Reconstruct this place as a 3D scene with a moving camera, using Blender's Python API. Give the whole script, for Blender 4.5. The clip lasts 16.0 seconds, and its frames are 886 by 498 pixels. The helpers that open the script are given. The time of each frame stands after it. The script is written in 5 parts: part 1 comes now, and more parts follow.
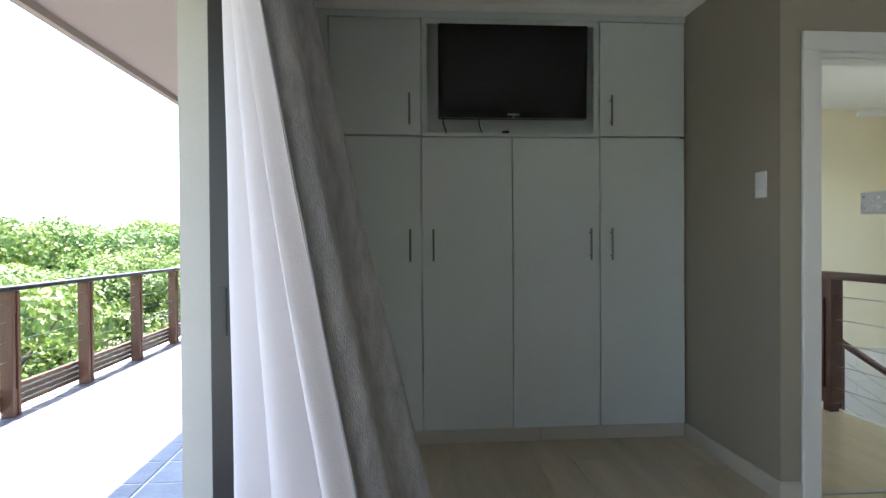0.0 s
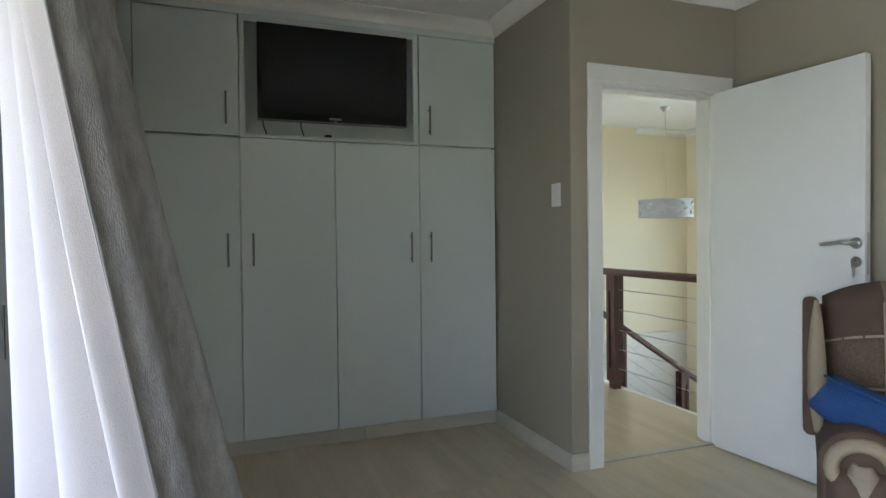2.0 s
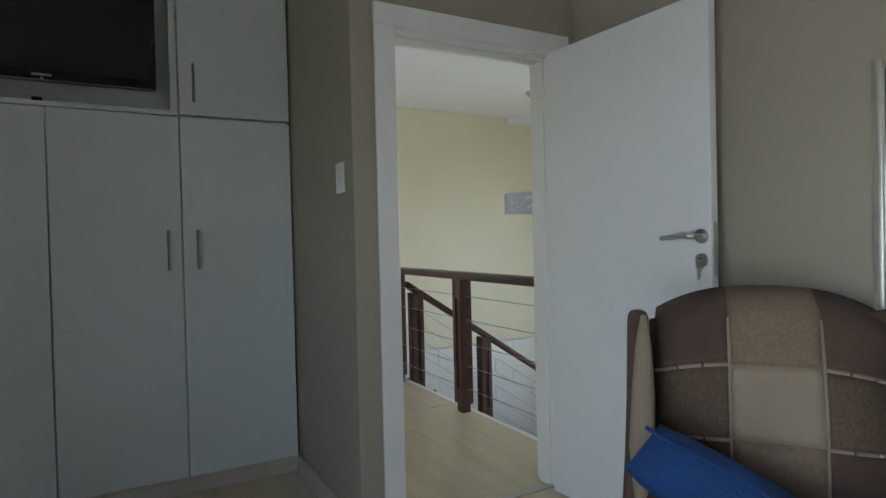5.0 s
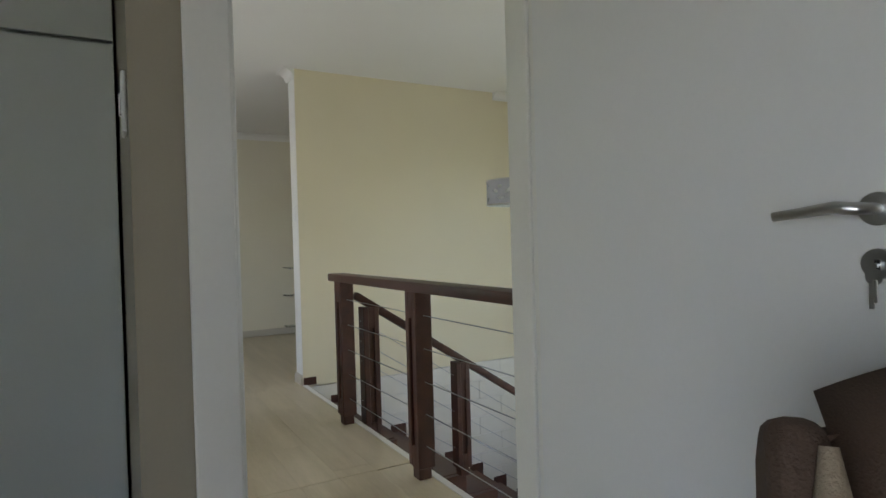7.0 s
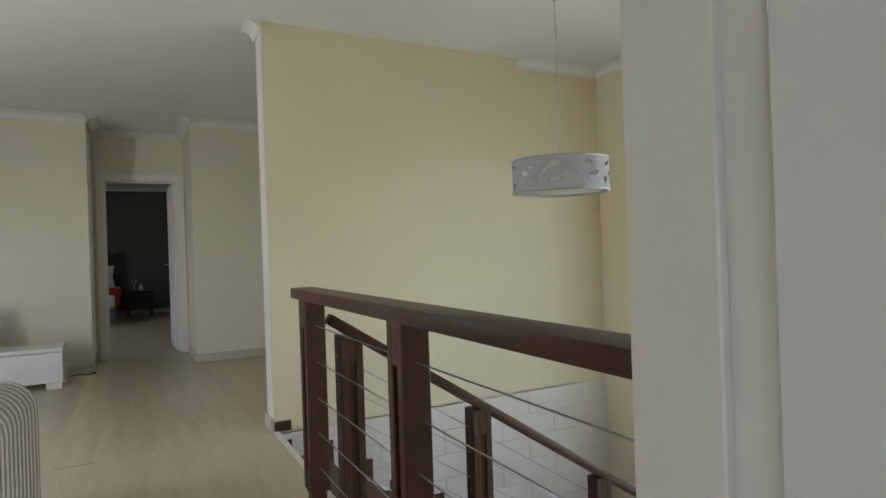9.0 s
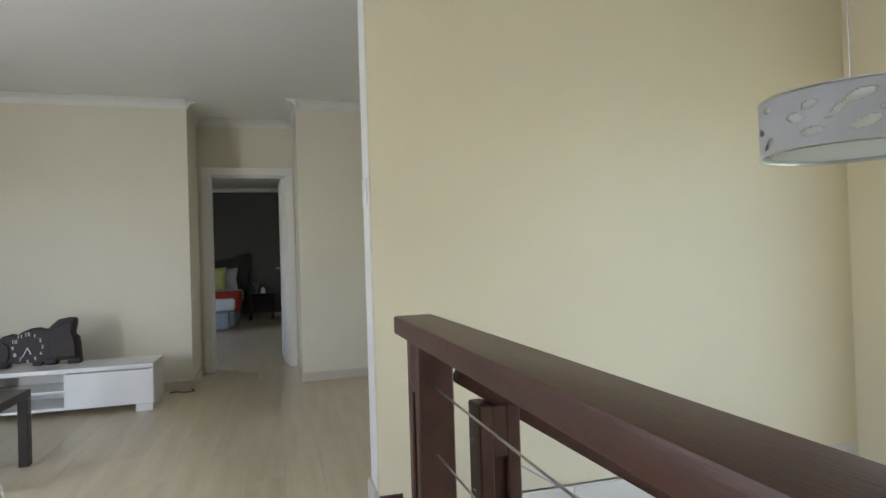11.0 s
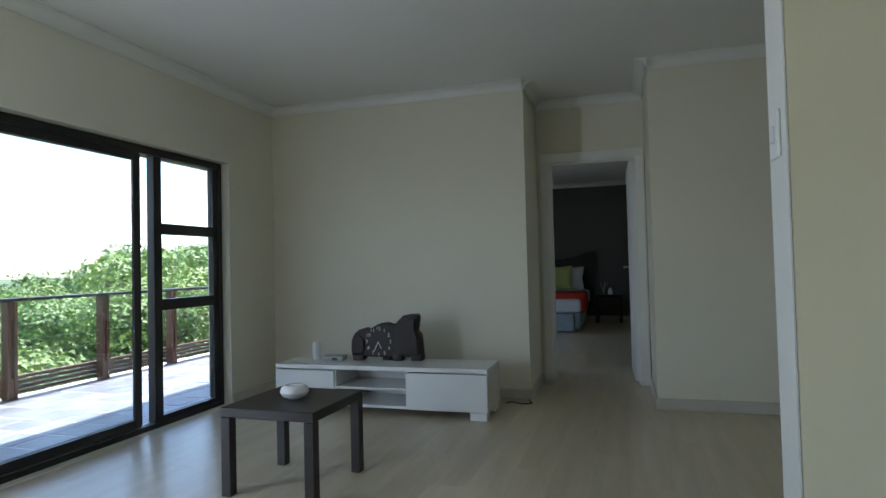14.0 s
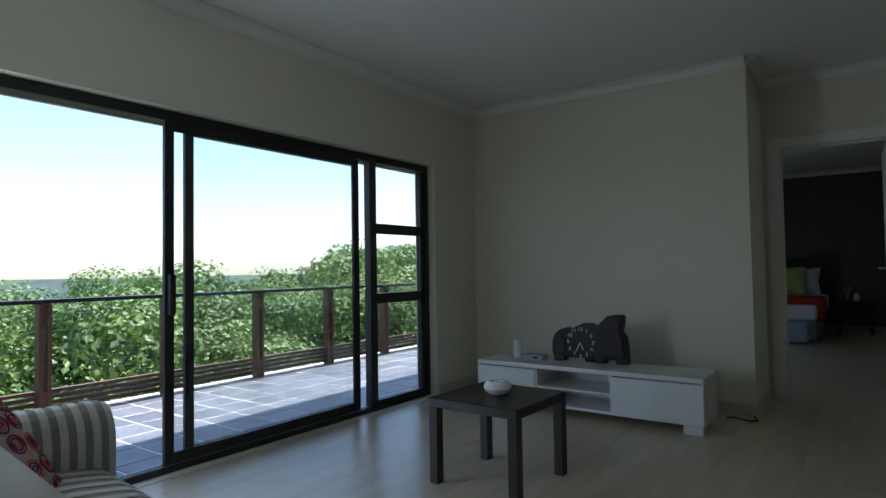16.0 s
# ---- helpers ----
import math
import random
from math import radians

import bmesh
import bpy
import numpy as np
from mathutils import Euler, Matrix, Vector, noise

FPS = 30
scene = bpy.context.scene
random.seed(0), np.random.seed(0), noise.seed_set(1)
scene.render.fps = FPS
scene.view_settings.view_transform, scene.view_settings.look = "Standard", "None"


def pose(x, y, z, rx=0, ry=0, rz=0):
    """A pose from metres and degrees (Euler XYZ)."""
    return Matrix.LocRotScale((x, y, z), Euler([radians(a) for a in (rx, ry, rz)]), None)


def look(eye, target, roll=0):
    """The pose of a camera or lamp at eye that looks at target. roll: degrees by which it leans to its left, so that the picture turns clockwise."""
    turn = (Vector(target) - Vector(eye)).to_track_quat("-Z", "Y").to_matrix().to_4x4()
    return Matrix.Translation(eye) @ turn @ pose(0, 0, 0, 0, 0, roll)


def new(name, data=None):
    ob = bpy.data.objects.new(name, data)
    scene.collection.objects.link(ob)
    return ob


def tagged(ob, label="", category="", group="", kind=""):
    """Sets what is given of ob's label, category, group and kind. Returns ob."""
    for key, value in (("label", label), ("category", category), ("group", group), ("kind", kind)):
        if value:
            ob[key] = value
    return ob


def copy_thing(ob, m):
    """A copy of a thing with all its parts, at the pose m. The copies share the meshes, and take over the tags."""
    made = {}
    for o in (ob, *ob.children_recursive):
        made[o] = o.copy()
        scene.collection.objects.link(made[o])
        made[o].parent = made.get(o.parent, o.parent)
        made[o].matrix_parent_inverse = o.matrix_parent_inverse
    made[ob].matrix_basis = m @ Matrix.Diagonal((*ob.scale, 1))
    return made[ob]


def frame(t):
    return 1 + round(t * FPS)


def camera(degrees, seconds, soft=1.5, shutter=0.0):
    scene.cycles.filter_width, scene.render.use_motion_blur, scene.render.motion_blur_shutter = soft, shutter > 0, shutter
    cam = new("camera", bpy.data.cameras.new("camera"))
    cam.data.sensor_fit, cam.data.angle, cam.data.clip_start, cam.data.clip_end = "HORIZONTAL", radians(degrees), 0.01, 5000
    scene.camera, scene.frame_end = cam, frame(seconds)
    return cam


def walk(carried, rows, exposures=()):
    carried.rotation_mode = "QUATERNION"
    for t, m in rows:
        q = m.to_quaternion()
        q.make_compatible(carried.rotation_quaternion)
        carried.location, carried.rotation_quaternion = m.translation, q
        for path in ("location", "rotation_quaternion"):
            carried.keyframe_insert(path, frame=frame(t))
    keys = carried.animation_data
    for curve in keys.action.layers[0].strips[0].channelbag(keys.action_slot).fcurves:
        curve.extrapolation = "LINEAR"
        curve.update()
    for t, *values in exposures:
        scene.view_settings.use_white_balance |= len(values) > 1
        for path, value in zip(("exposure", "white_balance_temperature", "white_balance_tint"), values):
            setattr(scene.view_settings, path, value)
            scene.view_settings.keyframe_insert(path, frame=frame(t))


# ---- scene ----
cam = camera(73.9, 16.0)
PATH = [
    (0, (0.304, -0.345, 1.184), (0.455, 1.649, 1.162), -0.4),
    (0.5, (0.292, -0.374, 1.226), (0.61, 1.6, 1.187), -0.6),
    (1, (0.298, -0.395, 1.231), (0.752, 1.552, 1.189), -0.6),
    (1.5, (0.313, -0.416, 1.231), (0.902, 1.495, 1.19), -0.5),
    (2, (0.328, -0.415, 1.219), (1.037, 1.454, 1.184), -0.6),
    (2.5, (0.379, -0.427, 1.213), (1.192, 1.4, 1.184), -0.7),
    (3, (0.473, -0.438, 1.221), (1.354, 1.357, 1.192), -0.8),
    (3.5, (0.608, -0.402, 1.215), (1.528, 1.373, 1.184), -0.8),
    (4, (0.781, -0.277, 1.206), (1.726, 1.486, 1.178), -0.9),
    (4.5, (0.991, -0.128, 1.202), (1.957, 1.623, 1.17), -1.1),
    (4.7, (1.085, -0.06, 1.195), (2.055, 1.689, 1.162), -1.2),
    (6.8, (1.907, 0.842, 1.183), (2.893, 2.582, 1.146), -2.0),
    (7, (1.992, 0.954, 1.147), (2.976, 2.695, 1.124), -1.6),
    (7.5, (2.185, 1.226, 1.119), (3.167, 2.969, 1.108), -1.9),
    (7.9, (2.298, 1.409, 1.107), (3.287, 3.148, 1.103), -1.9),
    (8, (2.328, 1.464, 1.113), (3.318, 3.202, 1.111), -1.9),
    (8.2, (2.389, 1.56, 1.118), (3.374, 3.3, 1.118), -2.0),
    (10.4, (2.815, 2.731, 1.116), (3.525, 4.601, 1.13), -1.8),
    (10.5, (2.832, 2.8, 1.115), (3.518, 4.679, 1.132), -1.9),
    (11, (2.92, 3.129, 1.119), (3.476, 5.05, 1.143), -1.8),
    (11.5, (2.965, 3.38, 1.117), (3.358, 5.341, 1.141), -2.2),
    (12, (2.983, 3.581, 1.102), (3.16, 5.573, 1.135), -2.1),
    (12.5, (2.977, 3.813, 1.111), (2.973, 5.813, 1.153), -1.9),
    (13, (2.962, 3.951, 1.105), (2.794, 5.943, 1.15), -1.7),
    (13.5, (2.947, 4.045, 1.099), (2.56, 6.007, 1.152), -1.6),
    (14, (2.939, 4.098, 1.099), (2.359, 6.011, 1.155), -1.4),
    (14.5, (2.927, 4.123, 1.109), (2.165, 5.971, 1.167), -1.3),
    (15, (2.911, 4.14, 1.093), (1.999, 5.919, 1.157), -1.2),
    (15.5, (2.892, 4.146, 1.084), (1.839, 5.845, 1.154), -0.9),
    (16, (2.882, 4.14, 1.085), (1.713, 5.761, 1.154), -0.9),
]
EXPO = [(0.0, 2.75, 6450, 14), (1.0, 3.15, 6450, 14), (1.7, 3.08, 6500, 14), (2.5, 2.9, 6500, 14), (3.3, 2.55, 6400, 14), (4.5, 2.5, 6250, 15), (7.0, 2.3, 6750, 17), (8.0, 2.2, 7100, 18),
        (10.5, 2.95, 6600, 20), (11.2, 2.9, 6500, 19), (12.0, 2.65, 6300, 17), (13.5, 2.2, 5900, 12), (14.5, 1.7, 5800, 11), (16.0, 1.0, 5700, 10)]
walk(cam, [(t, look(eye, target, roll)) for t, eye, target, roll in PATH],
     EXPO)

# ---- world, sun ----
world = bpy.data.worlds.new("sky")
scene.world = world
world.use_nodes = True
wn = world.node_tree
sky = wn.nodes.new("ShaderNodeTexSky")
sky.sky_type = "NISHITA"
sky.sun_disc = False
SUN = Vector((-0.05, 0.38, 1.0)).normalized()
sky.sun_elevation = math.asin(SUN.z)
sky.sun_rotation = math.atan2(SUN.x, SUN.y)
sky.air_density, sky.dust_density, sky.ozone_density = 1.0, 0.8, 1.0
wn.links.new(sky.outputs[0], wn.nodes["Background"].inputs[0])
wn.nodes["Background"].inputs[1].default_value = 0.15
sun_data = bpy.data.lights.new("sun", "SUN")
sun_data.energy, sun_data.angle, sun_data.color = 5.0, radians(0.53), (1.0, 0.95, 0.87)
sun = new("sun", sun_data)
sun.matrix_world = look(SUN * 60, (0, 0, 0))



def window_light(name, m, w, h, power, color=(0.86, 0.93, 1.0), spread=math.pi):
    # the sky's light, gathered in a window's opening
    d = bpy.data.lights.new(name, "AREA")
    d.shape, d.size, d.size_y, d.energy, d.color = "RECTANGLE", w, h, power, color
    d.spread = spread
    ob = new(name, d)
    ob.matrix_world = m
    return ob


window_light("bedroom_window_light", look((-0.32, -0.75, 1.05), (3.0, -0.75, 1.0)), 1.7, 1.9, 3.0, spread=2.1)
window_light("stair_window_light", look((6.22, 3.5, 0.6), (3.0, 3.5, 0.6)), 1.9, 2.6, 3.3)
window_light("lounge_window_light", look((-0.33, 4.68, 1.05), (3.0, 4.68, 1.0)), 0.5, 1.8, 7.8)
window_light("far_window_light", look((-0.40, 11.8, 1.05), (3.0, 11.8, 1.0)), 1.5, 1.9, 1.1)

# ---- materials ----
def mat(name, base, rough=0.6, var=0.12, scale=3.0, fine=60.0, bump=0.05, metal=0.0, spec=0.5, per_object=0.0, stretch=(1, 1, 1),
        island=0.0, coat=0.0, warm=None):
    """A surface with broad and fine variation and a fine relief, in object metres."""
    m = bpy.data.materials.new(name)
    m.use_nodes = True
    n, l = m.node_tree.nodes, m.node_tree.links
    b = n["Principled BSDF"]
    b.inputs["Metallic"].default_value = metal
    b.inputs["Specular IOR Level"].default_value = spec
    b.inputs["Coat Weight"].default_value = coat
    tc, mp = n.new("ShaderNodeTexCoord"), n.new("ShaderNodeMapping")
    mp.inputs["Scale"].default_value = stretch
    l.new(tc.outputs["Object"], mp.inputs[0])
    if per_object:
        shift, oi = n.new("ShaderNodeVectorMath"), n.new("ShaderNodeObjectInfo")
        shift.operation = "SCALE"
        shift.inputs[0].default_value = (41, 67, 23)
        l.new(oi.outputs["Random"], shift.inputs["Scale"])
        l.new(shift.outputs[0], mp.inputs["Location"])
    big, small = n.new("ShaderNodeTexNoise"), n.new("ShaderNodeTexNoise")
    for t, s, d in ((big, scale, 3), (small, fine, 4)):
        t.inputs["Scale"].default_value, t.inputs["Detail"].default_value = s, d
        l.new(mp.outputs[0], t.inputs["Vector"])
    mixed = n.new("ShaderNodeMath")
    mixed.operation = "MULTIPLY_ADD"
    mixed.inputs[1].default_value = 0.5
    l.new(small.outputs["Fac"], mixed.inputs[0])
    l.new(big.outputs["Fac"], mixed.inputs[2])
    ramp = n.new("ShaderNodeMapRange")
    ramp.inputs["From Min"].default_value, ramp.inputs["From Max"].default_value = 0.45, 1.05
    l.new(mixed.outputs[0], ramp.inputs["Value"])
    col = n.new("ShaderNodeMix")
    col.data_type = "RGBA"
    lo = [c * (1 - var) for c in base]
    hi = [min(1, c * (1 + var)) for c in (warm or base)]
    col.inputs[6].default_value, col.inputs[7].default_value = (*lo, 1), (*hi, 1)
    l.new(ramp.outputs[0], col.inputs[0])
    out = col.outputs[2]
    if per_object or island:
        info = n.new("ShaderNodeObjectInfo") if per_object else n.new("ShaderNodeNewGeometry")
        r = n.new("ShaderNodeMapRange")
        amount = per_object or island
        r.inputs["To Min"].default_value, r.inputs["To Max"].default_value = 1 - amount, 1 + amount
        l.new(info.outputs["Random" if per_object else "Random Per Island"], r.inputs["Value"])
        hsv = n.new("ShaderNodeHueSaturation")
        l.new(r.outputs[0], hsv.inputs["Value"])
        l.new(out, hsv.inputs["Color"])
        out = hsv.outputs[0]
    l.new(out, b.inputs["Base Color"])
    rr = n.new("ShaderNodeMapRange")
    rr.inputs["To Min"].default_value, rr.inputs["To Max"].default_value = max(0.02, rough * 0.85), min(1, rough * 1.15)
    l.new(big.outputs["Fac"], rr.inputs["Value"])
    l.new(rr.outputs[0], b.inputs["Roughness"])
    if bump:
        bp = n.new("ShaderNodeBump")
        bp.inputs["Strength"].default_value, bp.inputs["Distance"].default_value = bump, 0.01
        l.new(small.outputs["Fac"], bp.inputs["Height"])
        l.new(bp.outputs[0], b.inputs["Normal"])
    return m


def leaf_mat(name, base, warm):
    """Foliage: lit from above and glowing through."""
    m = mat(name, base, 0.5, 0.40, 0.6, 5, 0.0, island=0.45, warm=warm, spec=0.35)
    n, l = m.node_tree.nodes, m.node_tree.links
    b = n["Principled BSDF"]
    tr, mx = n.new("ShaderNodeBsdfTranslucent"), n.new("ShaderNodeMixShader")
    l.new(b.inputs["Base Color"].links[0].from_socket, tr.inputs[0])
    mx.inputs[0].default_value = 0.22
    l.new(b.outputs[0], mx.inputs[1])
    l.new(tr.outputs[0], mx.inputs[2])
    l.new(mx.outputs[0], n["Material Output"].inputs[0])
    return m


def glass_mat(name, tint=(0.96, 0.98, 0.97)):
    m = bpy.data.materials.new(name)
    m.use_nodes = True
    b = m.node_tree.nodes["Principled BSDF"]
    b.inputs["Base Color"].default_value = (*tint, 1)
    b.inputs["Transmission Weight"].default_value = 1.0
    b.inputs["Roughness"].default_value = 0.0
    b.inputs["IOR"].default_value = 1.45
    return m


CREAM = mat("cream_paint", (0.74, 0.665, 0.48), 0.55, 0.03, 1.2, 160, 0.04)
PALE = mat("pale_cream_paint", (0.75, 0.71, 0.58), 0.55, 0.03, 1.2, 160, 0.04)
TAUPE = mat("taupe_paint", (0.36, 0.32, 0.25), 0.5, 0.04, 1.2, 160, 0.04)
CHARCOAL = mat("charcoal_paint", (0.10, 0.095, 0.09), 0.55, 0.05, 1.2, 160, 0.04)
WHITE = mat("white_ceiling_paint", (0.80, 0.79, 0.76), 0.7, 0.02, 1.0, 120, 0.03)
SKIRT = mat("beige_skirting_paint", (0.56, 0.52, 0.44), 0.4, 0.04, 4, 90, 0.02)
TRIM = mat("white_trim_paint", (0.80, 0.79, 0.75), 0.35, 0.03, 4, 90, 0.02)
DOORW = mat("white_door_enamel", (0.78, 0.78, 0.77), 0.38, 0.02, 2.5, 120, 0.02)
MELAMINE = mat("white_melamine", (0.67, 0.715, 0.70), 0.42, 0.02, 2, 150, 0.01)
LAQUER = mat("white_gloss_lacquer", (0.82, 0.82, 0.80), 0.25, 0.02, 3, 150, 0.01)
OAK = mat("light_oak_laminate", (0.60, 0.51, 0.345), 0.30, 0.15, 2.2, 26, 0.03, per_object=0.03, stretch=(6, 0.5, 1),
          warm=(0.58, 0.50, 0.37))
SLATE = mat("grey_slate_tile", (0.155, 0.157, 0.175), 0.42, 0.35, 5, 40, 0.25, per_object=0.15)
GROUT = mat("pale_grout", (0.72, 0.70, 0.67), 0.85, 0.1, 6, 60, 0.1)
BRONZE = mat("dark_bronze_aluminium", (0.035, 0.033, 0.032), 0.4, 0.1, 4, 80, 0.02, metal=0.5)
HANDLE = mat("dull_steel_bar", (0.22, 0.22, 0.22), 0.42, 0.08, 5, 200, 0.02, metal=0.9)
STEEL = mat("brushed_steel", (0.55, 0.55, 0.54), 0.3, 0.05, 5, 200, 0.02, metal=1.0)
WIRE = mat("stainless_cable", (0.42, 0.42, 0.42), 0.35, 0.05, 20, 200, 0.0, metal=1.0)
MERANTI = mat("dark_stained_hardwood", (0.064, 0.021, 0.012), 0.45, 0.4, 3, 45, 0.1, stretch=(5, 0.6, 5), coat=0.08)
BALAU = mat("oiled_deck_hardwood", (0.105, 0.044, 0.021), 0.5, 0.35, 3, 40, 0.12, stretch=(5, 5, 0.6))
WENGE = mat("black_brown_veneer", (0.020, 0.014, 0.012), 0.35, 0.3, 3, 60, 0.03)
CARVED = mat("dark_carved_wood", (0.022, 0.013, 0.012), 0.5, 0.5, 6, 40, 0.3)
LINEN = mat("grey_linen", (0.30, 0.285, 0.28), 0.9, 0.3, 45, 420, 0.5, stretch=(1, 1, 0.3))
LINING = mat("white_curtain_lining", (0.54, 0.485, 0.475), 0.85, 0.05, 4, 300, 0.15)
BLACK = mat("black_glossy_plastic", (0.005, 0.005, 0.0055), 0.16, 0.1, 4, 80, 0.0, spec=0.3)
BLACKM = mat("black_matt_plastic", (0.015, 0.015, 0.016), 0.5, 0.1, 4, 80, 0.02)
GREYP = mat("grey_print", (0.35, 0.35, 0.36), 0.5, 0.05, 4, 80, 0.0)
PLUSH_D = mat("dark_brown_plush", (0.095, 0.058, 0.040), 0.95, 0.2, 8, 260, 0.4)
PLUSH_M = mat("speckled_brown_plush", (0.125, 0.083, 0.055), 0.95, 0.38, 110, 420, 0.6)
PLUSH_T = mat("speckled_tan_plush", (0.23, 0.168, 0.112), 0.95, 0.25, 95, 420, 0.5)
PLUSH_L = mat("tan_plush", (0.30, 0.235, 0.165), 0.95, 0.14, 8, 260, 0.4)
CORD = mat("beige_plush_cord", (0.30, 0.24, 0.18), 0.95, 0.15, 12, 260, 0.4)
BLUE = mat("royal_blue_cotton", (0.006, 0.046, 0.155), 0.85, 0.3, 9, 160, 0.5)
TEAL = mat("teal_cotton", (0.02, 0.16, 0.24), 0.85, 0.2, 7, 220, 0.3)
STRIPE_L = mat("cream_stripe_fabric", (0.60, 0.57, 0.50), 0.92, 0.1, 10, 260, 0.4)
STRIPE_D = mat("taupe_stripe_fabric", (0.27, 0.25, 0.215), 0.92, 0.1, 10, 260, 0.4)
RED = mat("red_throw_cloth", (0.42, 0.03, 0.014), 0.9, 0.2, 8, 200, 0.3)
SHEET = mat("white_bed_linen", (0.72, 0.73, 0.76), 0.9, 0.05, 5, 150, 0.2)
LIME = mat("lime_pillow_cloth", (0.55, 0.62, 0.22), 0.9, 0.08, 8, 200, 0.2)
VALANCE = mat("pale_blue_cloth", (0.35, 0.42, 0.52), 0.9, 0.2, 6, 120, 0.2)
CERAMIC = mat("white_ceramic", (0.80, 0.79, 0.77), 0.3, 0.04, 8, 90, 0.05)
def glow_cloth(name, base):
    m = mat(name, base, 0.8, 0.04, 8, 200, 0.0)
    n, l = m.node_tree.nodes, m.node_tree.links
    tr, mx = n.new("ShaderNodeBsdfTranslucent"), n.new("ShaderNodeMixShader")
    tr.inputs[0].default_value = (*base, 1)
    mx.inputs[0].default_value = 0.85
    l.new(n["Principled BSDF"].outputs[0], mx.inputs[1])
    l.new(tr.outputs[0], mx.inputs[2])
    l.new(mx.outputs[0], n["Material Output"].inputs[0])
    return m


INNER = glow_cloth("translucent_lamp_lining", (0.88, 0.90, 0.88))
SHADE = mat("white_lamp_fabric", (0.42, 0.43, 0.46), 0.8, 0.05, 8, 260, 0.1)
SOFFIT = mat("taupe_soffit_board", (0.33, 0.26, 0.23), 0.6, 0.06, 2, 60, 0.05)
TILEW = mat("white_wall_tile", (0.72, 0.69, 0.62), 0.3, 0.03, 3, 60, 0.02)
PLASTIC = mat("white_plastic", (0.80, 0.80, 0.78), 0.35, 0.02, 5, 80, 0.0)
GILT = mat("antique_silver_gilt", (0.50, 0.48, 0.41), 0.35, 0.15, 20, 90, 0.1, metal=0.6)
BARK = mat("tree_bark", (0.13, 0.10, 0.075), 0.9, 0.4, 4, 30, 0.5, stretch=(3, 3, 0.7))
LEAF = leaf_mat("leaf_green", (0.115, 0.195, 0.04), (0.19, 0.27, 0.07))
LEAF_D = leaf_mat("leaf_deep_green", (0.068, 0.135, 0.034), (0.12, 0.20, 0.05))
LEAF_G = leaf_mat("leaf_grey_green", (0.13, 0.17, 0.085), (0.18, 0.22, 0.12))
GRASS = mat("undergrowth", (0.055, 0.085, 0.022), 0.9, 0.5, 0.6, 8, 0.4)
# far woods: air haze is mixed into the base colour
HAZE = mat("haze_tinted_far_wood", (0.065, 0.092, 0.08), 0.95, 0.25, 0.05, 0.4, 0.0)
PLASTER = mat("outside_plaster", (0.52, 0.49, 0.43), 0.7, 0.06, 1.5, 90, 0.08)
GLASS = glass_mat("window_glass")
CLEAR = glass_mat("shelf_glass", (0.90, 0.96, 0.94))
MIRROR = mat("mirror_silver", (0.85, 0.86, 0.86), 0.02, 0.0, 1, 1, 0.0, metal=1.0)


# ---- builders ----
def cube(bm, x0, x1, y0, y1, z0, z1, bevel=0.0, seg=1, m=None):
    r = bmesh.ops.create_cube(bm, size=1.0)
    vs = r["verts"]
    for v in vs:
        v.co = Vector((x0 + (v.co.x + 0.5) * (x1 - x0), y0 + (v.co.y + 0.5) * (y1 - y0), z0 + (v.co.z + 0.5) * (z1 - z0)))
    if bevel:
        es = {e for v in vs for e in v.link_edges}
        b = bmesh.ops.bevel(bm, geom=list(es), offset=bevel, segments=seg, affect="EDGES", profile=0.5)
        vs = list({v for f in b["faces"] for v in f.verts} | {v for v in vs if v.is_valid})
    if m is not None:
        for v in vs:
            v.co = m @ v.co
    return vs


def rod(bm, a, b, r, n=8, r2=None):
    a, b = Vector(a), Vector(b)
    d = b - a
    t = bmesh.ops.create_cone(bm, cap_ends=True, segments=n, radius1=r, radius2=r if r2 is None else r2, depth=d.length)
    q = Vector((0, 0, 1)).rotation_difference(d).to_matrix().to_4x4()
    for v in t["verts"]:
        v.co = q @ v.co + (a + b) / 2
    return t["verts"]


def tube(bm, pts, r, n=8):
    """A round bar through points."""
    pts = [Vector(p) for p in pts]
    rings = []
    for i, p in enumerate(pts):
        d = (pts[min(i + 1, len(pts) - 1)] - pts[max(i - 1, 0)]).normalized()
        side = d.orthogonal().normalized() if i == 0 else (side - d * side.dot(d)).normalized()
        up = d.cross(side)
        rad = r[i] if isinstance(r, (list, tuple)) else r
        rings.append([bm.verts.new(p + (side * math.cos(a) + up * math.sin(a)) * rad) for a in [2 * math.pi * k / n for k in range(n)]])
    for q, w in zip(rings, rings[1:]):
        for k in range(n):
            bm.faces.new((q[k], q[(k + 1) % n], w[(k + 1) % n], w[k]))
    bm.faces.new(rings[0][::-1])
    bm.faces.new(rings[-1])


def lathe(bm, profile, cx, cy, n=32):
    """A turned body from (radius, z) pairs."""
    rings = [[bm.verts.new((cx + r * math.cos(2 * math.pi * k / n), cy + r * math.sin(2 * math.pi * k / n), z)) for k in range(n)] for r, z in profile]
    for a, b in zip(rings, rings[1:]):
        for k in range(n):
            bm.faces.new((a[k], a[(k + 1) % n], b[(k + 1) % n], b[k]))
    return rings


